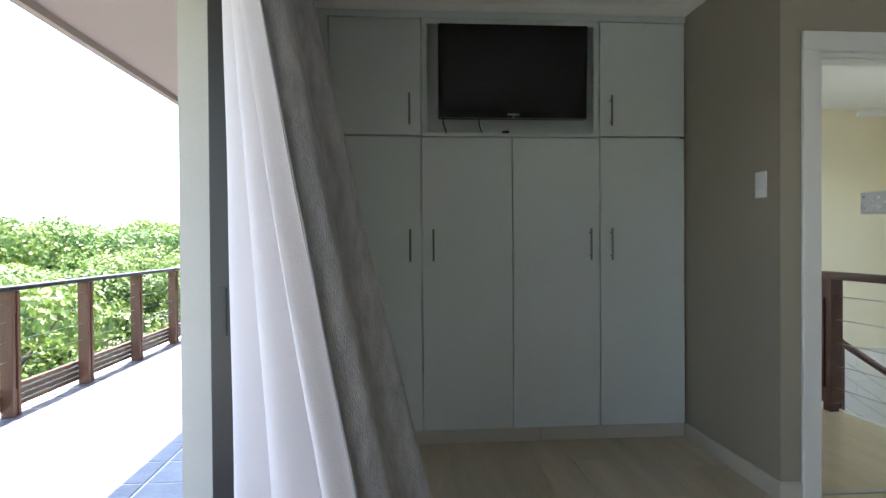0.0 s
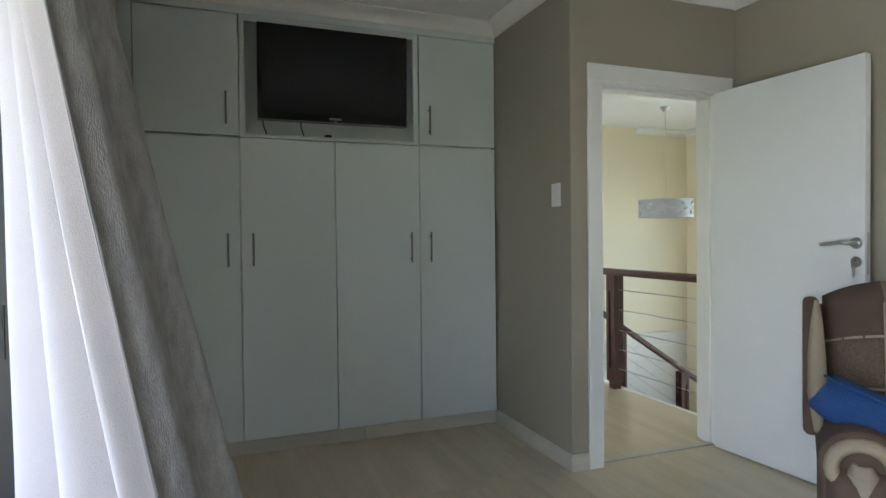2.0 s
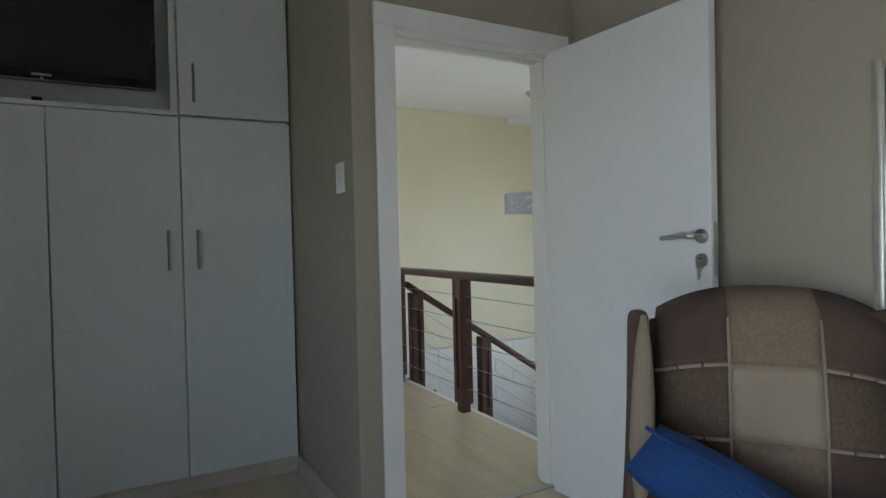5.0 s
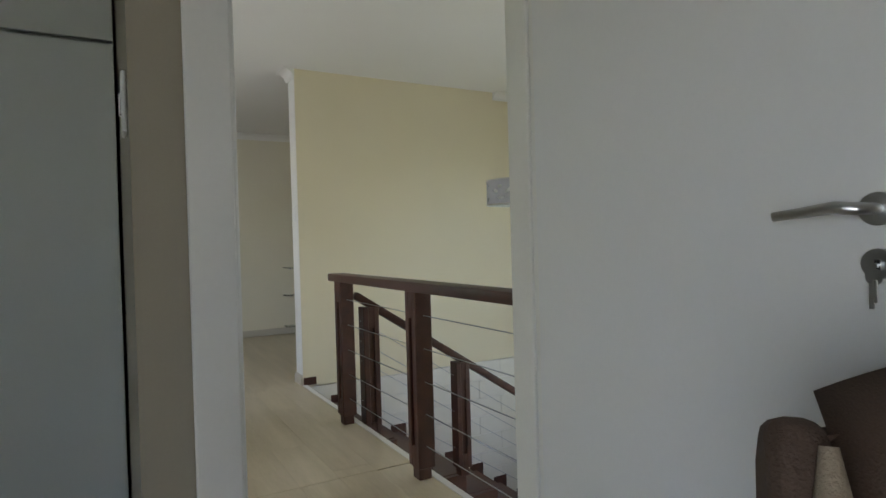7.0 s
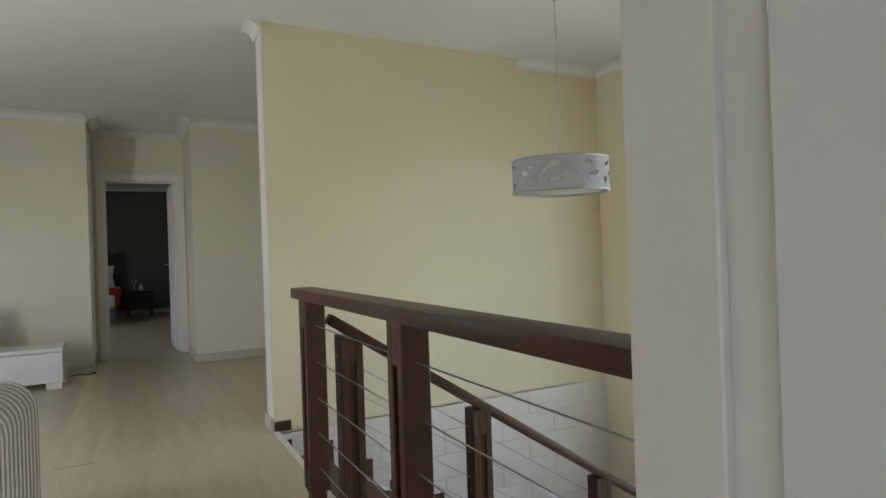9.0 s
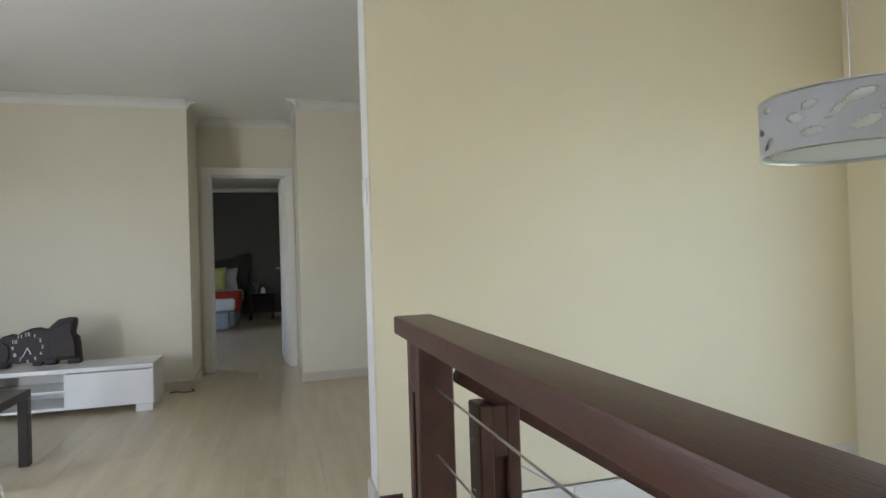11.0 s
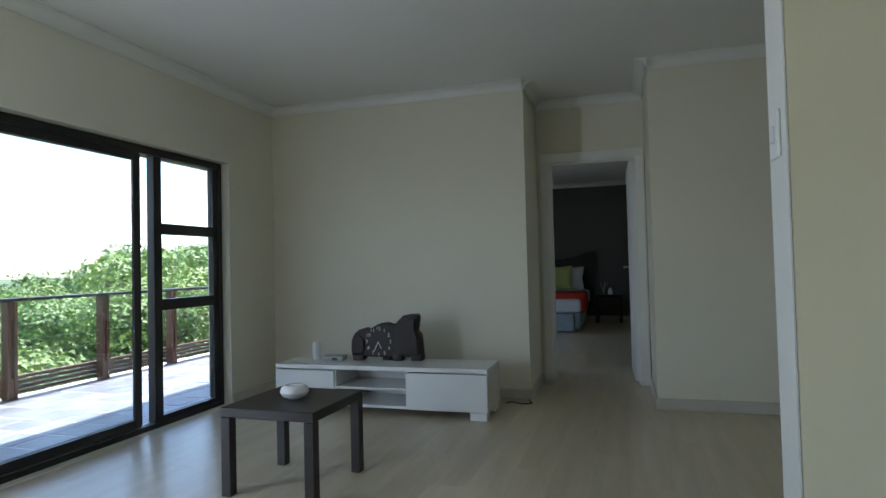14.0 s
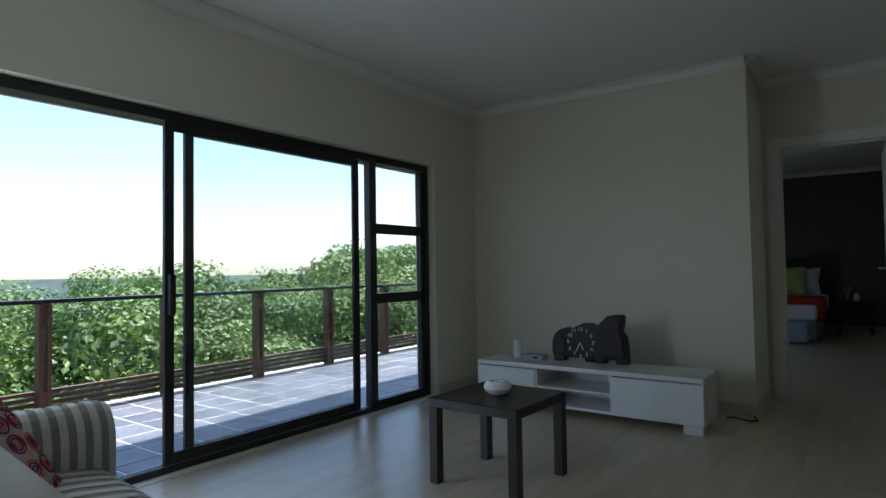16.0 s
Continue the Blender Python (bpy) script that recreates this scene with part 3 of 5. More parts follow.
for i, hx in enumerate((0.372, 0.506, 1.438, 1.565)):
    wardrobe_unit(WX[i], WX[i + 1], 0.085, 1.800, hx, 1.075, 1.262, "tall white melamine wardrobe door with a steel bar handle")
wardrobe_unit(WX[0], WX[1], 1.806, 2.485, 0.372, 1.865, 2.045, "white overhead wardrobe cupboard beside the television", "overhead_cupboard")
wardrobe_unit(WX[3], WX[4], 1.806, 2.485, 1.565, 1.865, 2.045, "white overhead wardrobe cupboard beside the television", "overhead_cupboard")
t = thing("wardrobe_plinth", "pale wardrobe plinth board on the floor", "plinth")
box("board", -0.09, 1.140, 3.10, 3.116, 0.0, 0.083, SKIRT, t, 0.001)
box("board", 1.144, 2.028, 3.10, 3.116, 0.0, 0.083, SKIRT, t, 0.001)
t = thing("wardrobe_filler", "white filler board above and beside the wardrobe", "panel")
box("top_board", XW + 0.002, 2.028, WY + 0.002, WY + 0.02, 2.488, 2.598, MELAMINE, t, 0.001)
box("side_board", XW + 0.002, -0.090, WY + 0.002, WY + 0.02, 0.0, 2.488, MELAMINE, t, 0.001)
t = thing("television_niche", "white lined niche between the overhead cupboards", "niche")
box("back_panel", 0.445, 1.496, WY + 0.10, WY + 0.116, 1.806, 2.486, MELAMINE, t, 0.001)
box("shelf_board", 0.445, 1.496, WY + 0.002, WY + 0.10, 1.802, 1.822, MELAMINE, t, 0.001)
for x0, x1, z0, z1 in ((0.445, 0.475, 1.822, 2.486), (1.466, 1.496, 1.822, 2.486), (0.475, 1.466, 2.452, 2.486)):
    box("frame_strip", x0, x1, WY + 0.004, WY + 0.022, z0, z1, MELAMINE, t, 0.001)
tv = thing("television", "black flat television on a wall bracket in the wardrobe niche", "television", pose(0.972, 3.025, 1.895, 3.0, 0, 0))
bm = bmesh.new()
cube(bm, -0.434, 0.434, 0.0, 0.05, 0.0, 0.535, 0.006, 2)
part("bezel", bm, BLACK, tv, smooth=True)
box("screen", -0.410, 0.410, -0.0015, 0.001, 0.045, 0.508, BLACK, tv, 0.0)
box("back_cover", -0.36, 0.36, 0.05, 0.075, 0.08, 0.45, BLACKM, tv, 0.004)
box("badge", -0.035, 0.035, -0.0025, 0.0, 0.020, 0.030, GREYP, tv, 0.0, "small grey maker's mark")
bm = bmesh.new()
rod(bm, (0, -0.003, 0.009), (0, 0, 0.009), 0.006, 12)
part("power_light", bm, GREYP, tv)
box("lower_edge", -0.432, 0.432, -0.001, 0.0, 0.002, 0.005, GREYP, tv, 0.0)
bracket = tagged(boxes("wall_bracket", [(0.80, 1.11, WY + 0.022, WY + 0.098, 2.02, 2.30)], BLACKM, None, 0.003), "black bracket behind the television", "bracket")
for x in (0.58, 0.79):
    bm = bmesh.new()
    tube(bm, [(x - 0.012, 3.07, 1.905), (x - 0.008, 3.08, 1.87), (x + 0.006, 3.10, 1.84), (x + 0.012, 3.12, 1.826)], 0.004, 8)
    tagged(part("television_cable", bm, BLACKM, None, smooth=True), "black cable hanging below the television", "cable")
bm = bmesh.new()
tube(bm, [(0.70 + 0.03 * k, 3.12 + 0.012 * math.sin(k * 2.1), 1.827) for k in range(7)], 0.004, 6)
tagged(part("television_cable", bm, PLASTIC, None, smooth=True), "loose white cable on the niche shelf", "cable")
bm = bmesh.new()
cube(bm, 0.925, 0.965, 3.105, 3.145, 1.8225, 1.845, 0.006, 2)
tagged(part("plug", bm, BLACKM, None), "small black plug on the niche shelf", "plug")


def switch_plate(m, label):
    t = thing("light_switch", label, "switch", m)
    box("plate", -0.042, 0.042, -0.009, 0.0, -0.062, 0.062, PLASTIC, t, 0.003)
    box("rocker", -0.014, 0.014, -0.013, -0.009, -0.022, 0.022, PLASTIC, t, 0.002)
    return t


switch_plate(pose(2.0295, 2.335, 1.448, 0, 0, -90), "white light switch on the taupe wall")
switch_plate(pose(XN - 0.0065, YC + 0.085, 1.42, 0, 0, -90), "white light switch on the wall end")

# mirror on the east wall
t = thing("mirror", "tall mirror in an antique silver moulded frame", "mirror", pose(XE - 0.004, 0.46, 0.25, 0, 0, 0))
for y0, y1, z0, z1 in ((-0.46, -0.43, 0, 1.42), (0.43, 0.46, 0, 1.42), (-0.43, 0.43, 0, 0.03), (-0.43, 0.43, 1.39, 1.42)):
    p = box("frame_moulding", -0.035, 0.0, y0, y1, z0, z1, GILT, t, 0.008, seg=2)
box("glass", -0.024, -0.008, -0.432, 0.432, 0.028, 1.392, MIRROR, t, 0.0)


# curtain: linen with a white lining, its free edge drawn into the room
def curtain():
    t = thing("curtain", "grey linen curtain with white lining, blown a little into the room", "curtain")
    rows, cols = 28, 60

    def spline(pts, u):
        n = len(pts) - 1
        i = min(int(u * n), n - 1)
        f = u * n - i
        p = [pts[max(0, min(n, k))] for k in (i - 1, i, i + 1, i + 2)]
        return [0.5 * (2 * p[1][c] + (p[2][c] - p[0][c]) * f + (2 * p[0][c] - 5 * p[1][c] + 4 * p[2][c] - p[3][c]) * f * f
                       + (3 * p[1][c] - p[0][c] - 3 * p[2][c] + p[3][c]) * f ** 3) for c in (0, 1)]

    def sheet(name, shape, material, folds, amp, solid, label):
        bm = bmesh.new()
        grid = []
        for r in range(rows + 1):
            f = r / rows
            z = 2.42 - 2.40 * f
            row = []
            for c in range(cols + 1):
                u = c / cols
                x, y = spline(shape(f), u)
                x2, y2 = spline(shape(f), min(1, u + 0.01))
                x3, y3 = spline(shape(f), max(0, u - 0.01))
                d = Vector((x2 - x3, y2 - y3, 0)).normalized()
                ph = folds * u * 2 * math.pi + 0.5 * math.sin(3 * f) + 0.4 * math.sin(7 * u)
                w = amp * (0.7 + 0.6 * f) * (math.sin(ph) if folds > 4.9 else 1.6 * abs(math.sin(ph / 2)) - 0.8) * math.sin(math.pi / 2 * min(1, u * 8)) \
                    + 0.006 * noise.noise(Vector((u * 5, f * 4, folds)))
                row.append(bm.verts.new((x - d.y * w, y + d.x * w, z)))
            grid.append(row)
        for a, b in zip(grid, grid[1:]):
            for k in range(cols):
                bm.faces.new((a[k], a[k + 1], b[k + 1], b[k]))
        ob = part(name, bm, material, t, label, smooth=True)
        md = ob.modifiers.new("thickness", "SOLIDIFY")
        md.thickness = solid
        return ob

    def edge(f):
        return (-0.09 + 0.425 * f ** 1.12, 0.93 - 0.03 * f)

    def face(f):
        e = edge(f)
        return [e, (e[0] + 0.045 + 0.08 * f, 1.04), (e[0] + 0.05 + 0.12 * f, 1.18), (-0.03 + 0.26 * f, 1.38), (-0.09 + 0.06 * f, 1.52)]

    def back(f):
        e = edge(f)
        return [(e[0] - 0.004, e[1] + 0.001), (-0.085 + 0.27 * f, 1.00), (-0.105 + 0.12 * f, 1.12), (-0.125 + 0.01 * f, 1.30)]
    sheet("outer_cloth", face, LINEN, 5, 0.013, 0.003, "grey woven linen face")
    sheet("lining", back, LINING, 3.0, 0.055, 0.002, "white lining")
    return t


curtain()
t = thing("curtain_rail", "steel curtain rail above the sliding door", "curtain rail")
bm = bmesh.new()
rod(bm, (-0.07, -1.9, 2.44), (-0.07, 1.62, 2.44), 0.011, 12)
part("pole", bm, STEEL, t, smooth=True)
for y in (-1.8, 1.58):
    bm = bmesh.new()
    rod(bm, (XW, y, 2.44), (-0.07, y, 2.44), 0.008, 8)
    part("bracket", bm, STEEL, t, smooth=True)


# ---- bedroom: plaid sofa ----
def pillow(bm, w, h, d, m, n=14, pinch=0.12):
    """A stuffed cushion: a square that is thick in the middle and drawn in along its sides."""
    for side in (1, -1):
        g = []
        for i in range(n + 1):
            row = []
            for j in range(n + 1):
                u, v = 2 * i / n - 1, 2 * j / n - 1
                k = 1 - pinch * (1 - abs(u * v)) * max(abs(u), abs(v)) ** 2
                z = side * d / 2 * (max(0, (1 - u ** 4)) * max(0, (1 - v ** 4))) ** 0.55
                row.append(bm.verts.new(m @ Vector((u * w / 2 * k, z + 0.006 * noise.noise(Vector((u * 3, v * 3, side))), v * h / 2 * k))))
            g.append(row)
        for a, b in zip(g, g[1:]):
            for k in range(n):
                bm.faces.new((a[k], a[k + 1], b[k + 1], b[k]))
    bmesh.ops.remove_doubles(bm, verts=bm.verts[:], dist=0.0005)


def plaid_sofa():
    """Wing-back sofa, its front to -y; x runs along the seat from the first wing."""
    t = thing("plaid_sofa", "brown plaid plush wing-back sofa with scrolled arms", "sofa", pose(2.575, 1.285, 0, 0, 0, -52))
    W, L = 0.62, 0.88
    box("base", 0.02, L - 0.02, -0.47, 0.06, 0.06, 0.30, PLUSH_D, t, 0.02, seg=2)

    def back_block(x0, x1):
        # one bulging back with an arched top, cut into plaid fields
        p = new("back_cushion")
        p.parent = t
        nu, nv = 24, 26
        def at(u, v):
            top = 1.035 - 0.075 * abs(2 * u - 1) ** 2.6
            z = 0.40 + (top - 0.40) * v
            bulge = 0.10 * (1 - abs(2 * u - 1) ** 4) * (0.35 + 0.65 * math.sin(math.pi * min(1, v * 1.0)) ** 0.6)
            lean = 0.10 * v
            roll = 0.10 * max(0, (v - 0.9) / 0.1) ** 2
            return Vector((x0 + (x1 - x0) * u, -0.06 - bulge + lean + roll, z))
        cuts_u, cuts_v = (0, 8, 17, 24), (0, 10, 18, 26)
        kinds = ((PLUSH_D, PLUSH_M, PLUSH_D), (PLUSH_T, PLUSH_L, PLUSH_T), (PLUSH_D, PLUSH_M, PLUSH_D))
        for a in range(3):
            for b in range(3):
                bm = bmesh.new()
                us, vs = range(cuts_u[a], cuts_u[a + 1] + 1), range(cuts_v[b], cuts_v[b + 1] + 1)
                g = [[bm.verts.new(at(i / nu, j / nv)) for j in vs] for i in us]
                for r0, r1 in zip(g, g[1:]):
                    for k in range(len(r0) - 1):
                        bm.faces.new((r0[k], r1[k], r1[k + 1], r0[k + 1]))
                ob = part("plaid_field", bm, kinds[a][b], p, smooth=True)
                md = ob.modifiers.new("thickness", "SOLIDIFY")
                md.thickness, md.offset = 0.03, -1 
        for j in (10, 18):
            for i0, i1 in ((0, 8), (17, 24)):
                for s in range(3):
                    q0, q1 = i0 + (i1 - i0) * (s + 0.06) / 3, i0 + (i1 - i0) * (s + 0.94) / 3
                    bm = bmesh.new()
                    tube(bm, [at((q0 + (q1 - q0) * k / 5) / nu, j / nv) + Vector((0, -0.002, 0)) for k in range(6)], 0.0055, 6)
                    part("piping", bm, CORD, p, smooth=True)
        for i in (8, 17):
            bm = bmesh.new()
            tube(bm, [at(i / nu, k / nv) + Vector((0, -0.001, 0)) for k in range(nv - 2)], 0.004, 6)
            part("piping", bm, CORD, p, smooth=True)
        return p
    back_block(0.035, W)
    back_block(W + 0.012, L - 0.035)
    # frame behind the cushions
    bm = bmesh.new()
    slab(bm, [(0.02, 0.08), (L - 0.02, 0.08), (L - 0.02, 0.93), (L * 0.75, 0.985), (L / 2, 0.93), (L * 0.25, 0.985), (0.02, 0.93)], "y", 0.055, 0.085)
    part("back_frame", bm, PLUSH_D, t)
    for x0, x1 in ((0.03, W), (W + 0.01, L - 0.03)):
        bm = bmesh.new()
        cube(bm, x0, x1, -0.53, -0.06, 0.28, 0.45, 0.045, 3)
        part("seat_cushion", bm, PLUSH_D if x0 < 0.1 else PLUSH_L, t, smooth=True)
    for s, sx in ((0.0, 1), (L, -1)):
        # wing beside the back
        bm = bmesh.new()
        slab(bm, [(-0.28, 0.48), (-0.19, 0.60), (-0.12, 0.74), (-0.085, 0.87), (-0.06, 0.95), (-0.03, 0.975), (0.03, 0.955), (0.07, 0.91), (0.075, 0.48)], "x",
             s - 0.035 if sx > 0 else s - 0.02, s + 0.02 if sx > 0 else s + 0.035)
        w = part("wing", bm, PLUSH_D, t)
        md = w.modifiers.new("round", "BEVEL")
        md.width, md.segments = 0.022, 3
        bm = bmesh.new()
        tube(bm, [(s + sx * 0.012, -0.285, 0.50), (s + sx * 0.012, -0.195, 0.62), (s + sx * 0.012, -0.125, 0.75), (s + sx * 0.012, -0.09, 0.88), (s + sx * 0.012, -0.065, 0.96)],
             [0.012, 0.034, 0.032, 0.022, 0.008], 10)
        part("wing_panel", bm, PLUSH_L, t, smooth=True)
        # rolled arm with its scroll
        arm = new("arm")
        arm.parent = t
        bm = bmesh.new()
        c = s + sx * 0.045 + (0.085 if sx > 0 else 0)
        pts = [(c - sx * 0.115, 0.06), (c - sx * 0.118, 0.42)]
        for k in range(13):
            a = math.pi * (1 - k / 12)
            pts.append((c + sx * 0.125 * math.cos(a), 0.46 + 0.115 * math.sin(a)))
        pts += [(c + sx * 0.10, 0.38), (c + sx * 0.055, 0.30), (c + sx * 0.05, 0.06)]
        slab(bm, pts, "y", -0.49, -0.05)
        b = part("roll", bm, PLUSH_D, arm)
        md = b.modifiers.new("round", "BEVEL")
        md.width, md.segments, md.limit_method, md.angle_limit = 0.018, 3, "ANGLE", radians(50)
        def ring(rx, rz, k0, k1, n):
            return [(c + sx * rx * math.cos(math.pi * (1.22 - 1.44 * k / n)), -0.498, 0.455 + rz * math.sin(math.pi * (1.22 - 1.44 * k / n))) for k in range(k0, k1)]
        bm = bmesh.new()
        tube(bm, [(c - sx * 0.07, -0.498, 0.32)] + ring(0.086, 0.080, 0, 15, 14) + [(c + sx * 0.06, -0.498, 0.33), (c + sx * 0.05, -0.498, 0.10)], 0.024, 10)
        part("scroll", bm, PLUSH_L, arm, "tan scrolled front roll", smooth=True)
        bm = bmesh.new()
        tube(bm, [(c, -0.496, 0.47), (c, -0.498, 0.44), (c + sx * 0.004, -0.498, 0.36), (c + sx * 0.006, -0.497, 0.22), (c + sx * 0.006, -0.497, 0.08)],
             [0.028, 0.046, 0.030, 0.024, 0.022], 14)
        part("scroll_pad", bm, CORD, arm, smooth=True)
    for x in (0.06, L - 0.06):
        for y in (-0.43, 0.03):
            bm = bmesh.new()
            rod(bm, (x, y, 0), (x, y, 0.07), 0.022, 12, 0.028)
            part("foot", bm, MERANTI, t, smooth=True)
    return t


plaid_sofa()
m = pose(2.575, 1.285, 0, 0, 0, -52)
bm = bmesh.new()
n_seg = 26
prev = None
spine = []
for k in range(n_seg + 1):
    u = k / n_seg
    spine.append((m @ Vector((0.02 + 0.85 * u, -0.27 - 0.10 * math.sin(math.pi * u * 0.8), 0.655 - 0.19 * min(1, u * 2.0) ** 0.8 + 0.01 * math.sin(u * 9))),
                  0.045 + 0.055 * math.sin(math.pi * min(1, 0.12 + u * 0.85)) ** 0.7))
tube(bm, [p for p, r in spine], [r for p, r in spine], 24)
for v in bm.verts:
    q = v.co
    v.co = q + Vector((0.3, 0.5, 0.8)) * (0.016 * noise.noise(q * 8) + 0.010 * (abs(noise.noise(Vector((q.x * 22, q.y * 22, q.z * 9)))) - 0.3))
t = thing("blue_bolster", "royal blue cotton cushion slumped along the sofa arm", "cushion")
part("cover", bm, BLUE, t, smooth=True)
bm = bmesh.new()
tube(bm, [p + Vector((-0.3, -0.4, 0.75)).normalized() * r * 1.0 for p, r in spine], 0.005, 6)
part("seam", bm, BLUE, t, smooth=True)


# ---- landing: balustrade and stairs ----
def guard_post(x, y, z, h, name="balustrade_post", turn=0.0, parent=None):
    """A square timber post with a routed slot in each broad side and a notched foot."""
    m = pose(x, y, z, 0, 0, turn)
    p = new(name)
    p.parent = parent
    bm = bmesh.new()
    cube(bm, -0.045, 0.045, -0.055, -0.018, 0.06, h, 0.004, 1, m)
    part("cheek", bm, MERANTI, p)
    bm = bmesh.new()
    cube(bm, -0.045, 0.045, 0.018, 0.055, 0.06, h, 0.004, 1, m)
    part("cheek", bm, MERANTI, p)
    bm = bmesh.new()
    cube(bm, -0.030, 0.030, -0.018, 0.018, 0.06, h - 0.002, 0.0, 1, m)
    cube(bm, -0.044, 0.044, -0.018, 0.018, h - 0.13, h - 0.003, 0.0, 1, m)
    cube(bm, -0.044, 0.044, -0.018, 0.018, 0.06, 0.16, 0.0, 1, m)
    part("core", bm, MERANTI, p)
    bm = bmesh.new()
    cube(bm, -0.034, 0.034, -0.034, 0.034, 0.0, 0.06, 0.003, 1, m)
    part("foot", bm, MERANTI, p)
    return p


bal = thing("landing_balustrade", "dark stained hardwood balustrade with steel cables on the landing edge", "balustrade")
for y in (4.56, 3.515, 2.47):
    guard_post(XR, y, 0.0, 0.915, "post", 0, bal)
box("top_rail", 3.226, 3.334, YH + 0.002, 4.685, 0.915, 0.963, MERANTI, bal, 0.006, seg=2)
for z in (0.80, 0.64, 0.48, 0.325, 0.17):
    bm = bmesh.new()
    tube(bm, [(XR, YH, z), (XR, 3.4, z - 0.002), (XR, 4.52, z)], 0.0024, 6)
    part("cable", bm, WIRE, bal, smooth=True)

stairs = thing("staircase", "dark timber staircase going down from the landing", "stairs", kind="structure")
GO, RISE, NS = 0.270, 0.175, 9
for k in range(NS):
    x0, z = 3.375 + GO * k, -RISE * (k + 1)
    box("tread", x0 - 0.02, x0 + GO, 4.62, YC - 0.012, z - 0.038, z, MERANTI, stairs, 0.004)
    box("riser", x0 - 0.012, x0 + 0.006, 4.63, YC - 0.012, z + 0.002, z + RISE - 0.04 if k else z + RISE - 0.02, MERANTI, stairs, 0.0)
    boxes("wall_skirt", [(x0 - 0.075 if k else 3.347, x0 + 0.075, YC - 0.012, YC - 0.001, z + RISE - 0.06 if k else 0.0, z + RISE + 0.062),
                         (x0 + 0.02, x0 + 0.075, YC - 0.012, YC - 0.001, z, z + RISE - 0.06)], MERANTI, stairs, 0.0)
bm = bmesh.new()
prof = []
for k in range(NS):
    prof += [(3.375 + GO * k, -RISE * k - 0.04), (3.375 + GO * k, -RISE * (k + 1) - 0.005), ]
    prof += [(3.375 + GO * (k + 1), -RISE * (k + 1) - 0.005)]
prof += [(3.375 + GO * NS, -RISE * NS - 0.30), (3.375, -0.36)]
slab(bm, prof, "y", 4.585, 4.618)
part("stringer", bm, MERANTI, stairs)
structure(box("nosing", 3.335, 3.372, YH, YC - 0.01, -0.030, 0.004, TRIM, None, 0.002), "pale edge strip along the landing", "trim")
rail = thing("stair_handrail", "dark stained hardwood stair handrail with steel cables", "handrail")
SL = RISE / GO


def hz(x, z0):
    return z0 - SL * (x - 3.45)


bm = bmesh.new()
cube(bm, -1.60, 1.60, -0.033, 0.033, -0.024, 0.024, 0.005, 2, pose(3.36 + 1.35, 4.575, hz(3.36 + 1.35, 0.765), 0, math.degrees(math.atan(SL)), 0))
part("rail", bm, MERANTI, rail, smooth=True)
for x in (3.462, 4.15, 4.96, 5.78):
    b = -RISE * (int((x - 3.375) / GO) + 1)
    guard_post(x, 4.575, b if x > 3.5 else -0.18, hz(x, 0.745) - (b if x > 3.5 else -0.18), "post", 90, rail)
for z in (0.66, 0.53, 0.40, 0.27, 0.14):
    bm = bmesh.new()
    tube(bm, [(3.40, 4.575, hz(3.40, z - 0.045)), (4.6, 4.575, hz(4.6, z - 0.045)), (5.95, 4.575, hz(5.95, z - 0.045))], 0.0024, 6)
    part("cable", bm, WIRE, rail, smooth=True)
tiled_wall = wall("wall_stairs_below", [(3.37, XS, YC - 0.001, YC + 0.17, -2.9, -0.022), (3.29, 3.37, 2.35, 4.58, -2.9, -0.03), (XS, XS + 0.15, YD, YC, -2.95, -2.9)], GROUT,
           "white tiled wall below the landing")

# drum pendant
PX, PY, PR = 4.79, 4.63, 0.275
lamp = thing("pendant_lamp", "large white drum pendant lamp with cut-out petals on a thin cable", "lamp")
bm = bmesh.new()
lathe(bm, [(0.0, 2.545), (0.02, 2.545), (0.045, 2.575), (0.055, 2.594), (0.0, 2.594)], PX, PY, 28)
part("ceiling_rose", bm, STEEL, lamp, smooth=True)
bm = bmesh.new()
tube(bm, [(PX, PY, 2.55), (PX, PY, 2.0), (PX, PY, 1.60)], 0.0035, 6)
part("cable", bm, STEEL, lamp, smooth=True)


